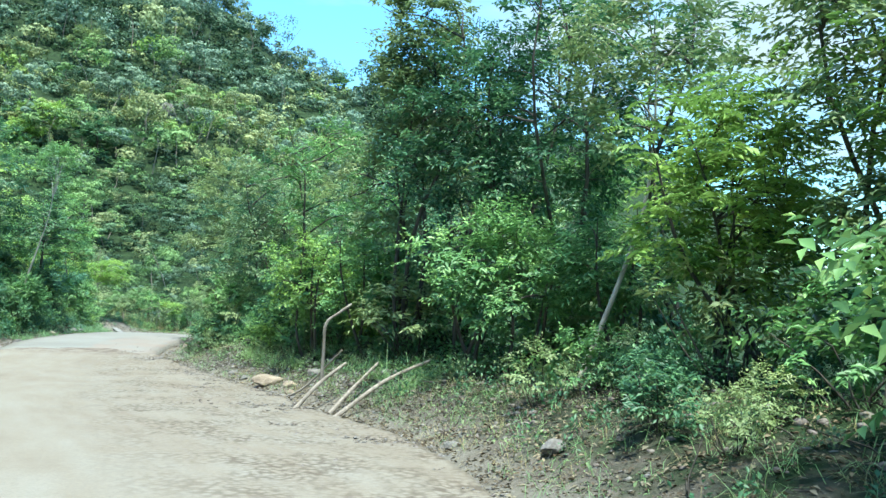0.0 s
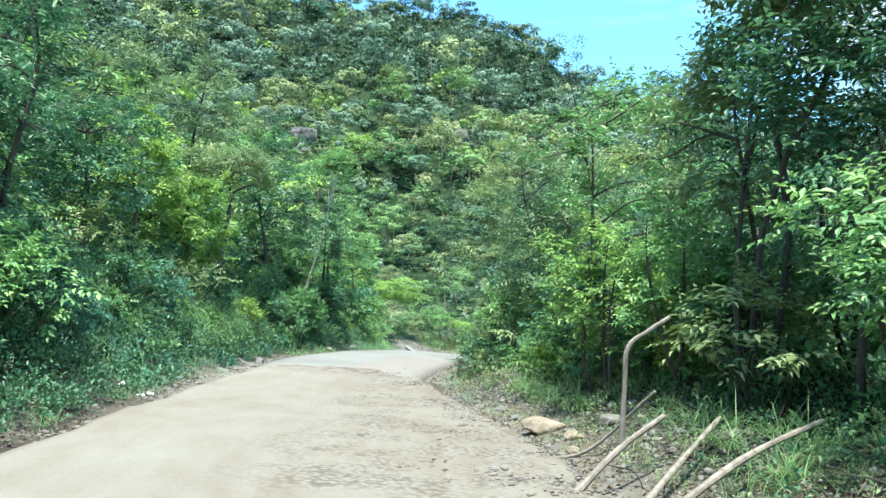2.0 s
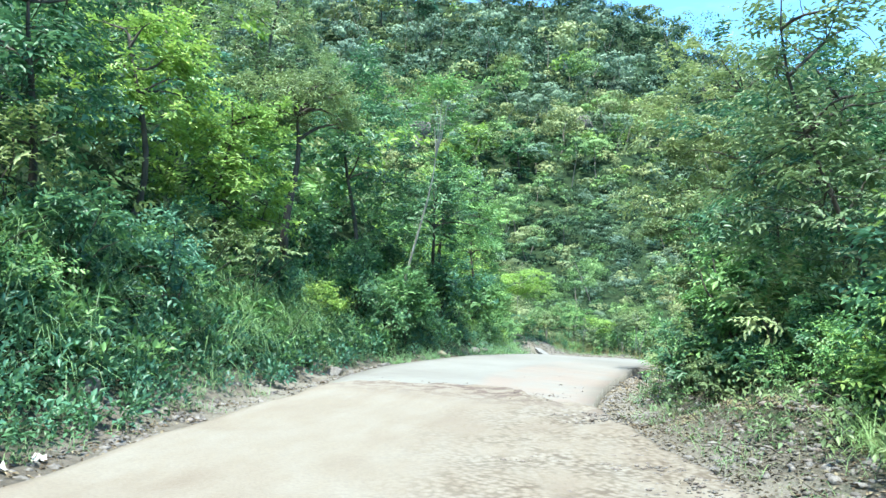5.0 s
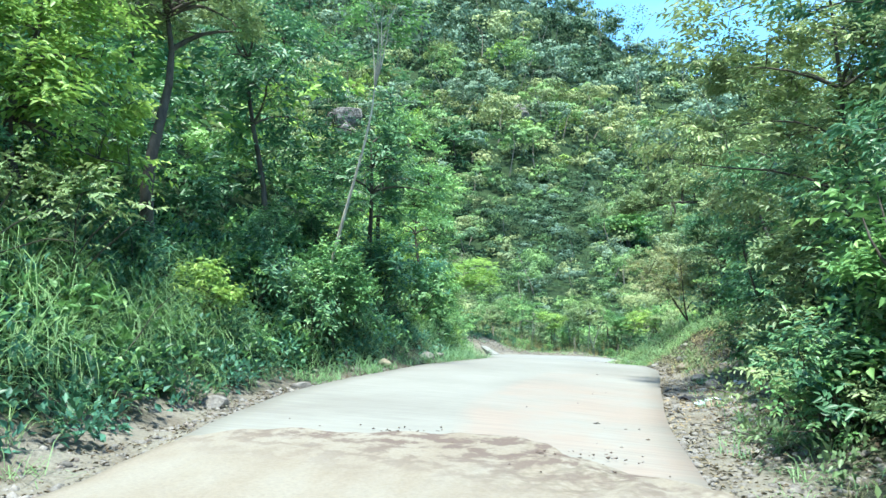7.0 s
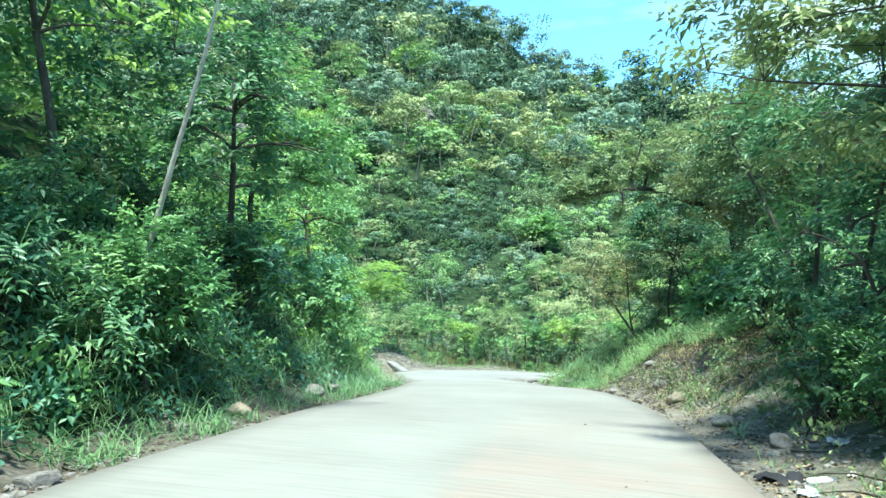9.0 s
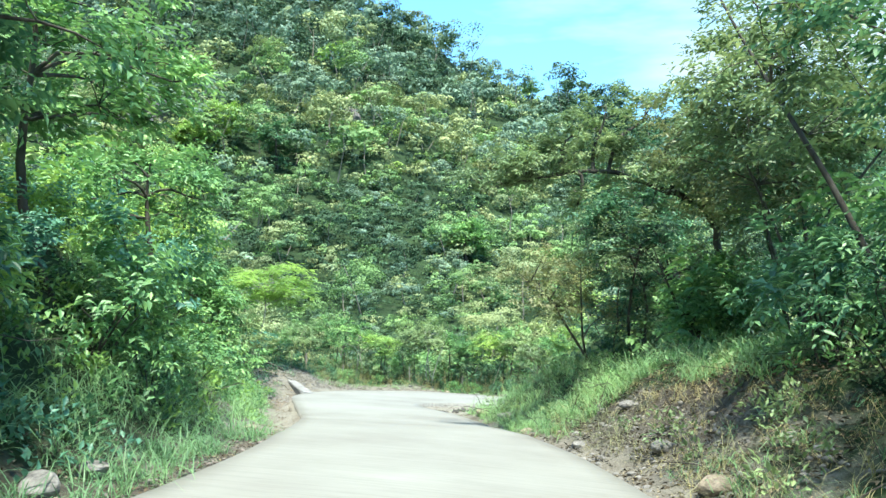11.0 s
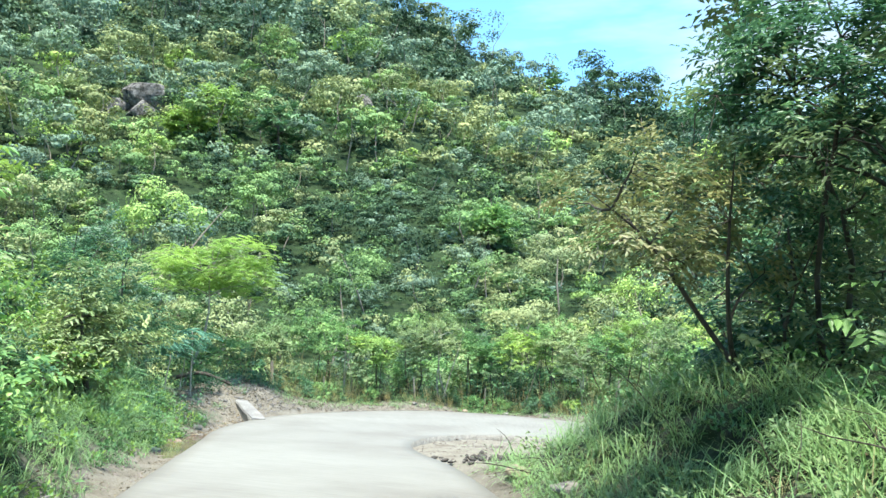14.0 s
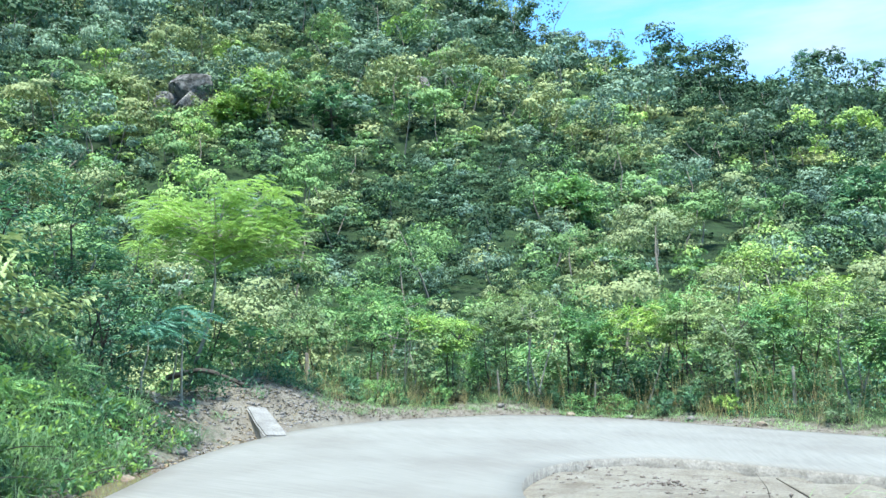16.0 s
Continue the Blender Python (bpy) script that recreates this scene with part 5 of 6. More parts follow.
herbs("low dark green herbs on the cut bank", strip_points(EDGE_L, yl(4), yl(38), 0.9, 5.0, 400, 71), LEAF_DARK, 1)
herbs("low dark herbs on the shaded foot of the bank", strip_points(EDGE_L, yl(4), yl(21), 0.5, 2.6, 420, 46), LEAF_DARK, 11, 24, 0.09)
herbs("low bright green herbs above the ditch", strip_points(EDGE_L, yl(37), yl(63), 1.2, 5.0, 330, 85), LEAF_BRIGHT, 9)
herbs("broad-leaved herbs among the grass on the cut bank", strip_points(EDGE_L, yl(20), yl(36), 1.3, 4.2, 330, 37), LEAF_MID, 12, 26, 0.15, 0.3)
herbs("dark broad-leaved herbs among the grass on the cut bank", strip_points(EDGE_L, yl(20), yl(36), 1.2, 4.0, 260, 36), LEAF_DARK, 13, 26, 0.14, 0.3)
herbs("low blue-green herbs on the cut bank", strip_points(EDGE_L, yl(18), yl(38), 0.8, 4.0, 330, 72), LEAF_BLUE, 2)
herbs("low olive-green herbs above the ditch", strip_points(EDGE_L, yl(37), yl(63), 1.2, 4.5, 250, 86), LEAF_MID, 10)
herbs("low green herbs on the valley side", strip_points(EDGE_R, yr_(8), yr_(55), 2.2, 6.0, 440, 73, -1), LEAF_MID, 3)
herbs("low olive herbs on the valley side", strip_points(EDGE_R, yr_(16), yr_(55), 0.8, 4.0, 230, 74, -1), LEAF_OLIVE, 4, 34, 0.09)
herbs("sparse small weeds on the dirt berm", strip_points(EDGE_R, yr_(1), yr_(17), 0.6, 4.5, 200, 78, -1), LEAF_DARK, 7, 24, 0.06, 0.16)
herbs("sparse olive weeds on the dirt berm", strip_points(EDGE_R, yr_(1), yr_(22), 0.5, 3.5, 160, 57, -1), LEAF_OLIVE, 8, 20, 0.055, 0.15)
# dark leaves stand for the shadow strip at the foot of the trees
herbs("low herbs on the outer verge, coloured dark for shade", strip_points(EDGE_L, OUT_FROM + 6, END, 1.5, 5.0, 300, 75), LEAF_DARK, 5, 26, 0.09)
# dark leaf colour continues the hollow's shade round the culvert
herbs("leafy plants round the culvert, coloured dark as shade", strip_points(EDGE_L, OUT_FROM - 12, OUT_FROM + 9, 1.8, 7.0, 130, 76), LEAF_DARK, 6, 40, 0.11, 0.32)
grass("grass round the culvert", strip_points(EDGE_L, OUT_FROM - 12, OUT_FROM + 9, 1.4, 6.0, 90, 77), GRASS, 0.6, 12, 24)


def ferns(label, pts, mat, seed, count=8, length=0.8):
    r = np.random.RandomState(seed)
    v, f = fronds(r, pts + [0, 0, 0.25], count, length, 18, 0.07)
    tagged(new("ferns", mesh_of("ferns", v, f, mat)), label, "ferns", kind="stuff")


ferns("green ferns low on the cut bank", strip_points(EDGE_L, yl(17), yl(31), 1.8, 3.4, 14, 51), LEAF_MID, 1, 7, 0.5)
grass("tall arching grass beside the ditch", strip_points(EDGE_L, yl(56), yl(64), 1.5, 4.6, 190, 45), GRASS, 0.95, 18, 30, 0.014)
ferns("grey-green ferns below the feathery tree", strip_points(EDGE_L, yl(57), yl(63.5), 2.4, 4.4, 12, 53), LEAF_MID, 3, 9, 0.7)


def litter(label, pts, seed, size=0.09, mat=None):
    r = np.random.RandomState(seed)
    n = len(pts)
    a = r.uniform(0, 6.3, n)
    way = np.stack([np.cos(a), np.sin(a), r.normal(0, 0.25, n)], 1)
    L = size * r.uniform(0.5, 1.4, n)
    v, f = leaf_mesh(pts + [0, 0, 0.02], way, np.c_[r.normal(0, 0.35, (n, 2)), np.ones(n)], L, L * r.uniform(0.3, 0.6, n))
    tagged(new("leaf_litter", mesh_of("leaf_litter", v, f, mat or LITTER)), label, "leaf litter", kind="stuff")


litter("dead brown leaves and twigs on the berm", strip_points(EDGE_R, yr_(2), yr_(26), 0.1, 4.2, 20000, 81, -1), 1, 0.055)
litter("dry tan leaves over the berm and the gravel edge", strip_points(EDGE_R, yr_(1), yr_(26), -0.4, 2.8, 9000, 42, -1), 7, 0.06, DRY_LEAF)
litter("dry tan leaves on the stony shoulder and bare bank", strip_points(EDGE_R, yr_(26), yr_(50), 0.0, 2.6, 5000, 41, -1), 8, 0.06, DRY_LEAF)
litter("dry tan leaves along the foot of the bank", strip_points(EDGE_L, yl(4), yl(60), 0.1, 1.6, 4000, 40), 9, 0.055, DRY_LEAF)
litter("dead leaves and roots on the bare face of the mound", strip_points(EDGE_R, yr_(38), yr_(47), 0.3, 2.6, 5000, 47, -1), 6, 0.07)
litter("dead leaves along the shoulder and mound", strip_points(EDGE_R, yr_(26), yr_(55), 0.3, 3.0, 4000, 82, -1), 2, 0.06)
litter("dead leaves banked round the culvert", strip_points(EDGE_L, OUT_FROM - 10, OUT_FROM + 12, 0.2, 4.5, 3000, 84), 4, 0.07)
litter("dry tan leaves banked round the culvert", strip_points(EDGE_L, OUT_FROM - 10, OUT_FROM + 12, 0.2, 4.5, 3000, 34), 10, 0.075, DRY_LEAF)
litter("dead leaves and dust along the outer verge", strip_points(EDGE_L, OUT_FROM + 8, END, 0.1, 2.4, 4500, 80), 5, 0.055)
litter("dead leaves below the cut bank", strip_points(EDGE_L, yl(4), yl(64), 0.15, 1.8, 7000, 83), 3, 0.06)


def twigs(label, pts, seed, length=0.7, radius=0.008):
    """Fallen twigs and thin dead stems, lying and leaning."""
    r = np.random.RandomState(seed)
    pieces = []
    for p in pts:
        a, L = r.uniform(0, 6.3), length * r.uniform(0.35, 1.5)
        rise = r.uniform(-0.05, 0.25) if r.uniform() < 0.7 else r.uniform(0.4, 1.6)
        tip = p + np.array([np.cos(a), np.sin(a), rise]) * L / np.hypot(1, rise)
        g = radius * r.uniform(0.5, 1.6)
        pieces.append(tube(limb(r, p + [0, 0, 0.02], tip + [0, 0, 0.03], 0.05, 5), g * np.array([1.2, 1, 0.85, 0.65, 0.35]), 3))
    tagged(new("dead_twigs", mesh_of("dead_twigs", *join(pieces), BARK)), label, "twigs", kind="stuff")


twigs("fallen twigs and dead stems on the berm", strip_points(EDGE_R, yr_(2), yr_(26), 0.4, 4.5, 420, 87, -1), 1, 0.5, 0.006)
twigs("dead stems among the scrub on the mound", strip_points(EDGE_R, yr_(27), yr_(56), 0.8, 4.5, 260, 88, -1), 2, 0.8)
twigs("dead stems hanging on the cut bank", strip_points(EDGE_L, yl(6), yl(62), 1.2, 4.0, 260, 89), 3, 0.9)
twigs("dead stems along the outer verge", strip_points(EDGE_L, OUT_FROM + 6, END, 1.4, 4.5, 160, 90), 4, 1.1)


# ---------------------------------------------------------------- stones
def ico():
    bm = bmesh.new()
    bmesh.ops.create_icosphere(bm, subdivisions=1, radius=1)
    v = np.array([p.co for p in bm.verts])
    f = np.array([[p.index for p in q.verts] for q in bm.faces])
    bm.free()
    return v, f


ICO_V, ICO_F = ico()
# small chips: a skewed eight-sided lump
CHIP_V = np.array([(1, 0.3, 0.2), (-1, -0.2, 0.1), (0.2, 1, -0.1), (-0.1, -1, 0.2), (0.3, -0.1, 1), (0, 0.2, -1.0)])
CHIP_F = np.array([(0, 2, 4), (2, 1, 4), (1, 3, 4), (3, 0, 4), (2, 0, 5), (1, 2, 5), (3, 1, 5), (0, 3, 5)])


def gravel(label, pts, size, mat, seed):
    """Loose stones too small to pick apart, each its own uneven lump."""
    r = np.random.RandomState(seed)
    n = len(pts)
    s = size * r.uniform(0.35, 1.0, n) ** 1.6
    V, F = (ICO_V, ICO_F) if size > 0.062 else (CHIP_V, CHIP_F)
    shape = r.uniform(0.6, 1.25, (n, len(V), 1)) * V[None] * (np.stack([r.uniform(0.7, 1.3, n), r.uniform(0.7, 1.3, n), r.uniform(0.4, 0.8, n)], 1))[:, None]
    v = pts[:, None] + shape * s[:, None, None]
    f = F[None] + (np.arange(n) * len(V))[:, None, None]
    tagged(new("gravel", mesh_of("gravel", v.reshape(-1, 3), f.reshape(-1, 3), mat)), label, "gravel", kind="stuff")


def road_points(L, R, u0, u1, k0, k1, n, seed, lift):
    """Points on a road between two fractions of its width and of its length."""
    r = np.random.RandomState(seed)
    a, b = spline(L), spline(R)
    s = r.uniform(k0, k1, n) * (len(a) - 1)
    p, _ = along(a, s)
    q, _ = along(b, s)
    u = r.uniform(u0, u1, n)[:, None]
    m = p * (1 - u) + q * u
    return np.c_[m, road_z(m[:, 0], m[:, 1]) + lift]


gravel("loose gravel along the dirt road", road_points(DIRT_L, DIRT_R, 0.55, 1.0, 0.1, 1.0, 3600, 91, 0.016), 0.042, GRAVEL, 1)
gravel("pale loose chips along the edge of the dirt road", road_points(DIRT_L, DIRT_R, 0.78, 1.0, 0.1, 1.0, 4200, 35, 0.014), 0.036, ROCK, 16)
gravel("stones and gravel on the shoulder by the berm", strip_points(EDGE_R, yr_(0), yr_(40), -0.5, 1.2, 2600, 92, -1, 1.4), 0.055, ROCK, 2)
gravel("rubble heaped round the culvert", strip_points(EDGE_L, OUT_FROM - 9, OUT_FROM + 8, 0.15, 3.6, 1100, 54), 0.085, ROCK, 12)
gravel("broken rubble round the boulder", strip_points(EDGE_R, yr_(13), yr_(23), 0.0, 1.9, 620, 56, -1), 0.085, ROCK, 10)
gravel("broken stones over the berm", strip_points(EDGE_R, yr_(1), yr_(24), 0.5, 4.2, 600, 99, -1), 0.08, GRAVEL, 9)
gravel("broken stones along the foot of the bank", strip_points(EDGE_L, yl(4), yl(44), 0.05, 1.1, 700, 93), 0.065, GRAVEL, 3)
gravel("stones in the ditch and round the hairpin", strip_points(EDGE_L, yl(44), END, 0.15, 1.4, 800, 94), 0.07, GRAVEL, 4)
gravel("gravel on the bare ground inside the hairpin", strip_points(EDGE_R, yr_(53), len(EDGE_R) - 20, 0.05, 3.5, 500, 95, -1), 0.05, GRAVEL, 5)
gravel("pale rubble along the foot of the bank", strip_points(EDGE_L, yl(17), yl(33), 0.0, 1.15, 1000, 98), 0.075, ROCK, 8)
gravel("broken slabs of pale stone along the shoulder of the concrete", strip_points(EDGE_R, yr_(25), yr_(46), 0.05, 1.7, 1700, 55, -1), 0.075, ROCK, 11)
gravel("chips and small stones over the berm", strip_points(EDGE_R, yr_(9), yr_(26), -0.3, 2.4, 2400, 39, -1), 0.05, ROCK, 14)
gravel("dark crumbs of earth and dead leaves on the concrete", road_points(SLAB_L, SLAB_R, 0.5, 0.85, 0.04, 0.2, 16, 38, 0.012), 0.045, CLOD, 15)
gravel("clods of dried mud on the concrete", road_points(SLAB_L, SLAB_R, 0.4, 0.95, 0.02, 0.09, 60, 96, 0.01), 0.03, GRAVEL, 6)
HEAP = np.random.RandomState(44).normal((-17.6, 57.4), (0.5, 0.35), (90, 2))
gravel("dark broken clods dumped inside the hairpin", np.c_[HEAP, ground_z(HEAP[:, 0], HEAP[:, 1]) + 0.03], 0.1, CLOD, 13)
MUD = np.random.RandomState(97).normal((-11.7, 25.9), (0.75, 0.28), (260, 2))
gravel("churned clods of dark mud where the dirt meets the concrete", np.c_[MUD, road_z(MUD[:, 0], MUD[:, 1]) + 0.045], 0.02, earth_material("drying_mud", [(0.3, (0.07, 0.055, 0.046)), (0.7, (0.16, 0.13, 0.11))], 6.0, 0.01), 7)


def rock(x, y, size, mat, seed, label, dims=(1.2, 0.9, 0.65), turn=0.0, cut=(0.62, 0.9), faces=11):
    """A single boulder, half sunk: faceted, with worn edges."""
    r = np.random.RandomState(seed)
    bm = bmesh.new()
    bmesh.ops.create_icosphere(bm, subdivisions=3, radius=1)
    planes = [(unit(r.normal(size=3)), r.uniform(*cut)) for _ in range(faces)]
    for v in bm.verts:
        p = np.array(v.co)
        for nrm, k in planes:
            over = p @ nrm - k
            if over > 0:
                p = p - nrm * over * 0.92
        p = p * (1 + 0.04 * noise.noise(Vector(p * 3 + seed)))
        v.co = p * np.array(dims) * size
    me = bpy.data.meshes.new("rock")
    bm.to_mesh(me)
    bm.free()
    me.materials.append(mat)
    ob = tagged(new("rock", me), label, "rock", "rocks along the road")
    ob.matrix_world = pose(x, y, gz(x, y) + dims[2] * size * 0.45, 0, 0, turn)
    return ob


rock(-4.1, 18.5, 0.36, TAN_ROCK, 1, "pale tan angular boulder on the road shoulder", (1.2, 0.75, 0.55), 20)
rock(-16.15, 27.3, 0.17, ROCK, 2, "whitish rounded stone below the bank", (1.2, 0.9, 0.7), 40)
rock(-13.9, 19.7, 0.16, ROCK, 3, "small pale stone at the foot of the bank", (0.9, 0.8, 1.0), 0)
for k, (x, y, g) in enumerate([(-3.4, 17.6, 0.16), (-2.9, 17.9, 0.2), (-5.0, 19.9, 0.14), (-3.2, 16.6, 0.12), (-5.6, 20.9, 0.13), (1.2, 7.8, 0.15), (2.6, 9.4, 0.2), (1.6, 5.4, 0.13), (0.2, 9.4, 0.1),
                               (-10.1, 31.4, 0.14), (-10.4, 34.0, 0.17), (-10.9, 36.2, 0.18), (-11.6, 39.0, 0.2), (-12.0, 41.4, 0.17), (-13.2, 44.0, 0.16), (-14.6, 48.6, 0.15), (-15.7, 52.6, 0.2), (-15.0, 49.8, 0.13),
                               (-16.6, 54.2, 0.22), (-12.4, 44.8, 0.16), (-16.4, 29.6, 0.16), (-17.0, 33.4, 0.2), (-17.4, 36.2, 0.22), (-17.5, 37.0, 0.18), (-18.9, 43.0, 0.14), (-22.6, 50.9, 0.2), (-25.8, 57.8, 0.22),
                               (-27.0, 60.4, 0.25), (-28.0, 63.0, 0.2), (-24.2, 73.9, 0.14), (-22.0, 74.0, 0.16), (-20.2, 73.8, 0.13), (-18.4, 72.9, 0.15), (-16.6, 72.0, 0.14)]):
    rock(x, y, g, ROCK if k % 3 else TAN_ROCK, 20 + k, "grey broken stone lying on the road shoulder" if k % 3 else "tan broken stone lying on the road shoulder", (1.2, 0.9, 0.6), k * 47)
for k, (x, y, g) in enumerate(OUTCROPS):
    ob = rock(x, y, g, CLIFF, 60 + k, "grey rock outcrop showing through the hillside scrub", (1.5, 1.1, 1.2), k * 30, (0.42, 0.72), 18)
    ob.location.z -= 1.3


# ---------------------------------------------------------------- poles, log, posts
def pole(name, points, radius, mat, label, category="stick", group="", sides=8):
    p = spline([tuple(q) for q in points], 5) if len(points) > 2 else np.array([np.array(points[0]) * (1 - t) + np.array(points[1]) * t for t in np.linspace(0, 1, 7)])
    t = np.linspace(0, 1, len(p))
    r = radius * (1 - 0.35 * t) * (1 + 0.08 * np.sin(t * 17))
    v, f = tube(p, r, sides)
    n = len(v)
    caps = [(*(v[:sides].mean(0)),), (*(v[-sides:].mean(0)),)]
    v = np.concatenate([v, caps])
    bm = bmesh.new()
    vs = [bm.verts.new(q) for q in v]
    for q in f:
        bm.faces.new([vs[i] for i in q])
    for j in range(sides):
        bm.faces.new((vs[n], vs[(j + 1) % sides], vs[j]))
        bm.faces.new((vs[n + 1], vs[n - sides + j], vs[n - sides + (j + 1) % sides]))
    me = bpy.data.meshes.new(name)
    bm.to_mesh(me)
    bm.free()
    me.materials.append(mat)
    return tagged(new(name, me), label, category, group)


def on_ground(x, y, lift=0.0):
    return (x, y, gz(x, y) + lift)


G = "cut poles leaning on the berm"
pole("stick", [on_ground(-3.7, 16.4, 0.0), on_ground(-2.9, 16.1, 0.1), (-2.0, 15.7, -0.36)], 0.03, STICK, "weathered cut pole lying up the berm", group=G)
pole("stick", [on_ground(-2.6, 13.65, 0.02), (-2.2, 14.1, -0.82), (-1.78, 14.62, -0.48)], 0.042, STICK, "weathered cut pole lying up the berm", group=G)
pole("stick", [on_ground(-1.85, 13.1, 0.02), (-1.55, 14.0, -0.85), (-1.2, 15.0, -0.5)], 0.038, STICK, "weathered cut pole lying up the berm", group=G)
pole("stick", [on_ground(-1.75, 12.3, 0.03), (-0.95, 13.4, -0.62), (-0.18, 14.58, -0.36)], 0.042, STICK, "long weathered pole lying up the berm", group=G)
pole("stick", [on_ground(-2.38, 15.57, -0.3), (-2.36, 15.57, -0.35), (-2.33, 15.56, 0.18), (-2.1, 15.66, 0.4), (-1.85, 15.76, 0.59)], 0.038, STICK, "crooked upright stick standing in the berm", group=G)
pole("log", [(-31.2, 66.6, -4.3), (-30.4, 66.9, -4.12), (-29.8, 67.15, -4.3), (-29.1, 67.4, -4.65)], 0.075, BARK, "bent dark fallen branch over the ditch", "log")
for k, (x, y, h, r) in enumerate([(-17.1, 74.6, 1.0, 0.045), (-15.6, 74.2, 1.15, 0.06), (-18.5, 74.9, 0.7, 0.04), (-29.5, 71.0, 1.1, 0.09), (-27.9, 72.6, 0.9, 0.05), (-21.5, 75.6, 0.9, 0.045), (-24.6, 75.2, 0.9, 0.045), (-13.4, 73.0, 1.0, 0.05)]):
    z = gz(x, y)
    pole("fence_post", [(x, y, z - 0.2), (x + 0.03 * (k % 3 - 1), y, z + h * 0.5), (x + 0.06 * (k % 3 - 1), y, z + h)], r, BARK_PALE if k in (0, 1, 2) else STICK,
         "rough wooden fence post on the outer verge", "post", "fence posts round the hairpin")


# ---------------------------------------------------------------- culvert headwall, water, litter
def headwall():
    bm = bmesh.new()
    bmesh.ops.create_cube(bm, size=1)
    bmesh.ops.scale(bm, vec=(0.5, 2.7, 0.95), verts=bm.verts)
    bmesh.ops.subdivide_edges(bm, edges=bm.edges[:], cuts=4, use_grid_fill=True)
    for v in bm.verts:
        v.co += Vector((noise.noise(v.co * 3), noise.noise(v.co * 3 + Vector((5, 0, 0))), noise.noise(v.co * 2.5 + Vector((0, 9, 0))))) * 0.045
    bmesh.ops.bevel(bm, geom=[e for e in bm.edges if e.calc_face_angle(0) > 0.9], offset=0.03, segments=2, affect="EDGES")
    me = bpy.data.meshes.new("culvert_headwall")
    bm.to_mesh(me)
    bm.free()
    me.materials.append(earth_material("rough_concrete", [(0.3, (0.14, 0.14, 0.13)), (0.6, (0.25, 0.255, 0.24))], 2.0, 0.01))
    ob = tagged(new("culvert_headwall", me), "low rough concrete culvert headwall at the ditch end", "headwall")
    ob.matrix_world = pose(-27.75, 65.75, -5.56, 8, 4, 44)


headwall()


def water():
    m, n, l, b = material("muddy_water", 0.08, 0.5)
    b.inputs["Base Color"].default_value = (0.16, 0.12, 0.085, 1)
    bump_of(n, l, noise_of(n, l, 9.0, 3.0).outputs["Fac"], b, 0.15, 0.01)
    s = np.linspace(yl(53), yl(63), 40)
    p, nrm = along(EDGE_L, s)
    rows = []
    for d in (0.25, 0.55, 0.85, 1.2):
        q = p + nrm * d
        rows.append(np.c_[q, road_z(q[:, 0], q[:, 1]) - 0.37])
    g = np.stack(rows, 1)
    i = np.arange(g.shape[0] * 4).reshape(-1, 4)
    f = np.stack([i[:-1, :-1], i[:-1, 1:], i[1:, 1:], i[1:, :-1]], -1).reshape(-1, 4)
    tagged(new("water", mesh_of("water", g.reshape(-1, 3), f, m)), "shallow muddy water in the roadside ditch", "water", kind="structure")


water()


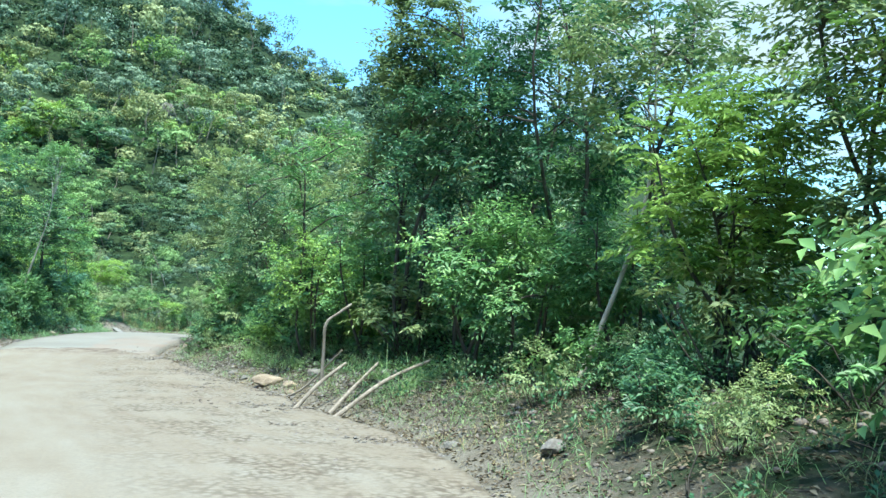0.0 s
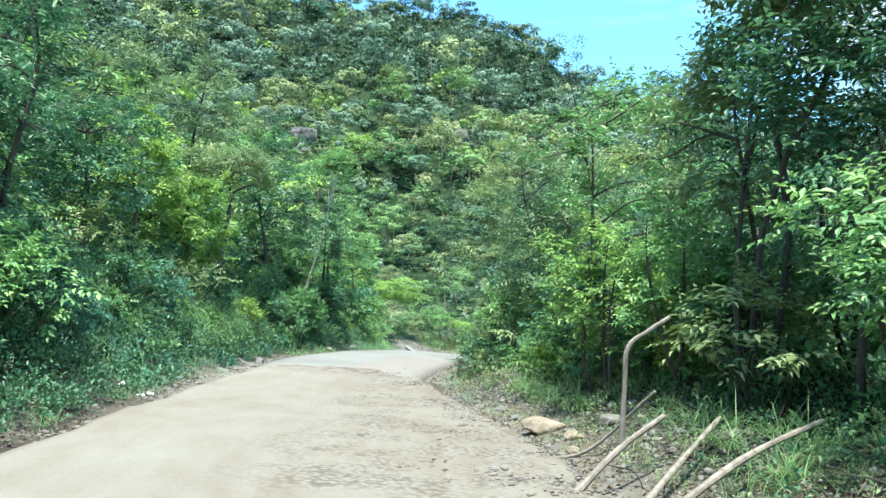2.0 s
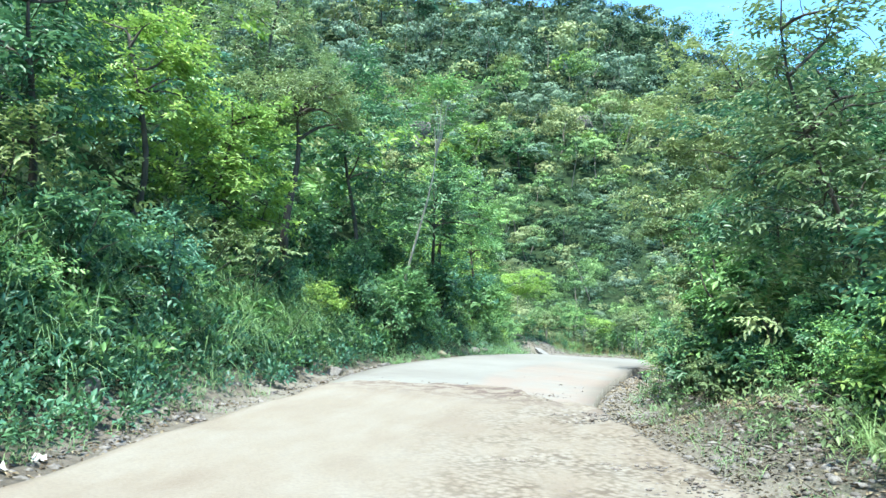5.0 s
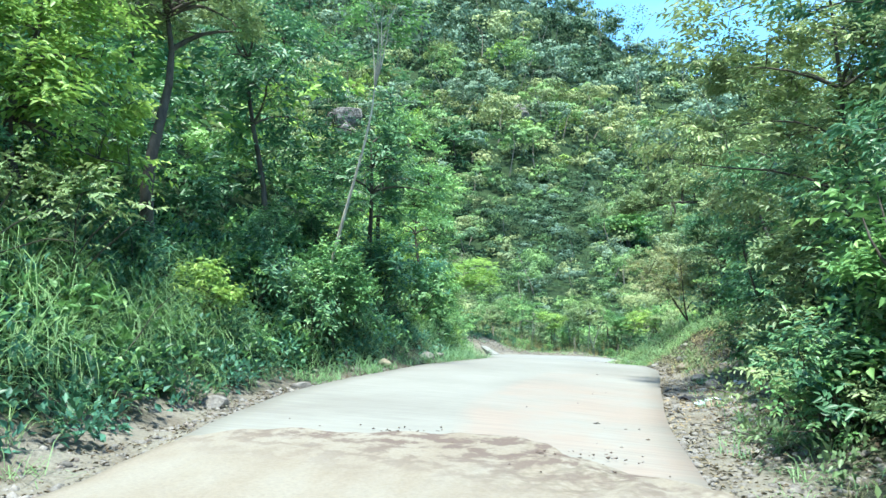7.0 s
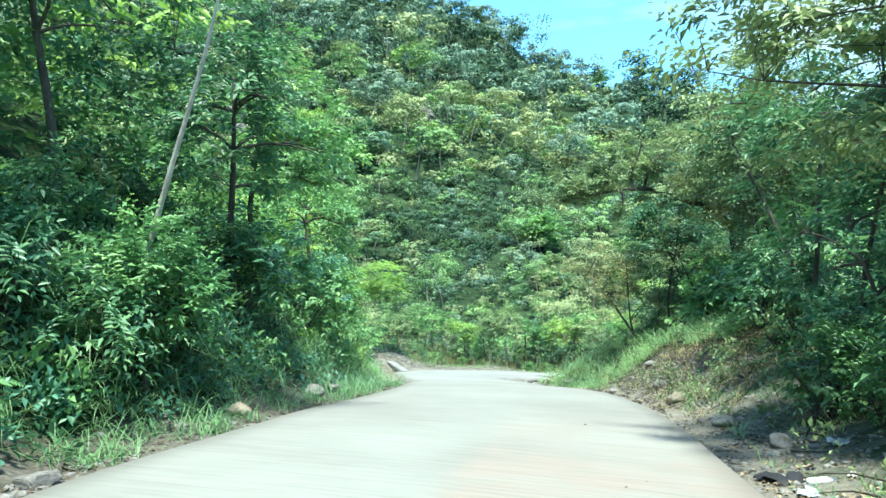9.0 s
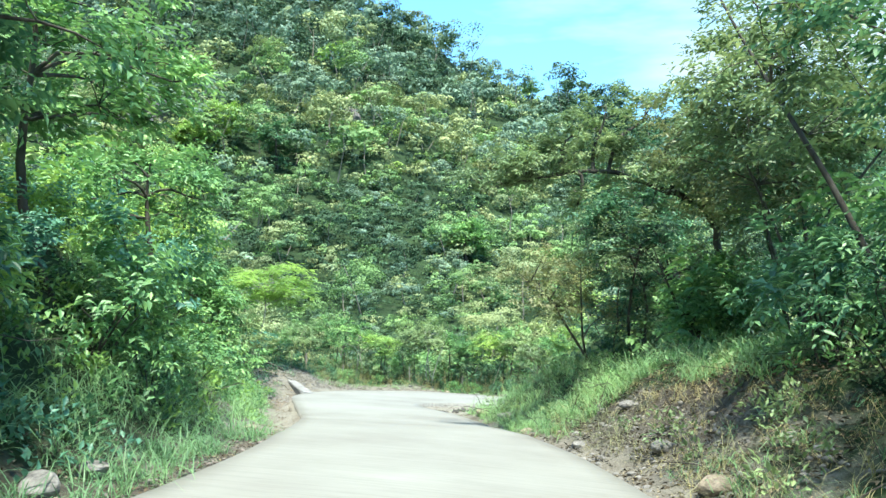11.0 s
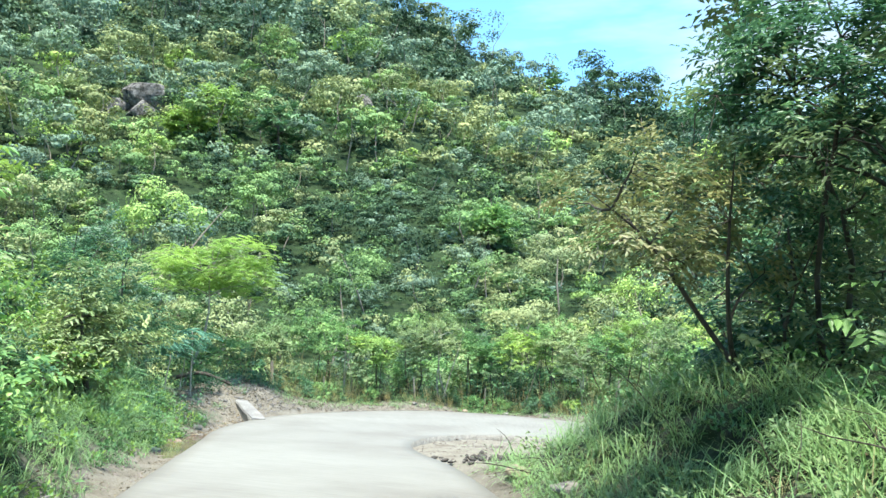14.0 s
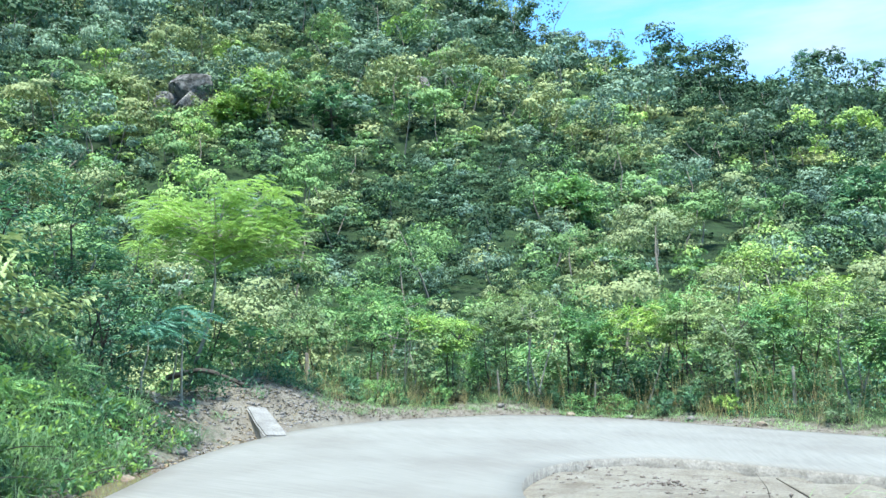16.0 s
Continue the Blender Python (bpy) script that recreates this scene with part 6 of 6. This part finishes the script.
def bottle(x, y, turn):
    """A discarded plastic bottle lying on its side, with a cap."""
    m, n, l, b = material("clouded_plastic", 0.25, 0.5)
    b.inputs["Base Color"].default_value = (0.62, 0.68, 0.72, 1)
    c, n2, l2, b2 = material("blue_cap", 0.4, 0.4)
    b2.inputs["Base Color"].default_value = (0.06, 0.14, 0.5, 1)
    thing = tagged(new("bottle"), "discarded clear plastic bottle lying on the shoulder", "bottle")
    thing.matrix_world = pose(x, y, gz(x, y) + 0.045, 0, 90, turn)
    part("body", mesh_of("body", *tube([(0, 0, k) for k in (0, 0.01, 0.05, 0.1, 0.11, 0.16, 0.21, 0.25, 0.27)], [0.002, 0.038, 0.042, 0.042, 0.038, 0.042, 0.04, 0.018, 0.014], 14), m, smooth=True), thing)
    part("cap", mesh_of("cap", *tube([(0, 0, 0.265), (0, 0, 0.267), (0, 0, 0.288), (0, 0, 0.29)], [0.002, 0.017, 0.017, 0.002], 12), c, smooth=True), thing, "blue screw cap")


bottle(-10.35, 32.3, 35)


def scrap(name, label, category, x, y, size, colour, seed, flat=0.35):
    """A crumpled sheet lying on the ground: a fan of creased facets."""
    r = np.random.RandomState(seed)
    m, n, l, b = material(name + "_surface", 0.6, 0.3)
    r1 = ramp_of(n, [(0.3, tuple(c * 0.7 for c in colour)), (0.6, colour)])
    l.new(noise_of(n, l, 14.0, 3.0).outputs["Fac"], r1.inputs["Fac"])
    l.new(r1.outputs["Color"], b.inputs["Base Color"])
    k = 7
    u, v = np.meshgrid(np.linspace(-1, 1, k), np.linspace(-0.7, 0.7, k))
    top = np.stack([u + r.normal(0, 0.1, u.shape), v + r.normal(0, 0.1, u.shape), np.abs(r.normal(0, flat, u.shape))], -1).reshape(-1, 3) * size
    i = np.arange(k * k).reshape(k, k)
    q = np.stack([i[:-1, :-1], i[:-1, 1:], i[1:, 1:], i[1:, :-1]], -1).reshape(-1, 4)
    verts = np.concatenate([top, top - [0, 0, 0.004]])
    faces = np.concatenate([q, q[:, ::-1] + k * k])
    ob = tagged(new(name, mesh_of(name, verts, faces, m)), label, category, "rubbish on the road shoulders")
    ob.matrix_world = pose(x, y, gz(x, y) + 0.012, 0, 0, seed * 50)


for k, (x, y, g) in enumerate([(-12.6, 17.6, 0.13), (-12.0, 17.5, 0.10), (-12.3, 18.1, 0.09), (-9.9, 33.5, 0.10), (-9.95, 32.5, 0.05)]):
    scrap("paper_scrap", "crumpled white paper scrap on the road shoulder", "paper", x, y, g, (0.62, 0.61, 0.57), k + 1)
scrap("plastic_sheet", "torn black plastic sheet on the stony shoulder", "plastic sheet", -10.55, 32.5, 0.22, (0.02, 0.022, 0.025), 8, 0.18)
scrap("plastic_sheet", "torn pale blue plastic wrapper on the stony shoulder", "plastic sheet", -10.4, 31.95, 0.12, (0.35, 0.45, 0.52), 9, 0.18)
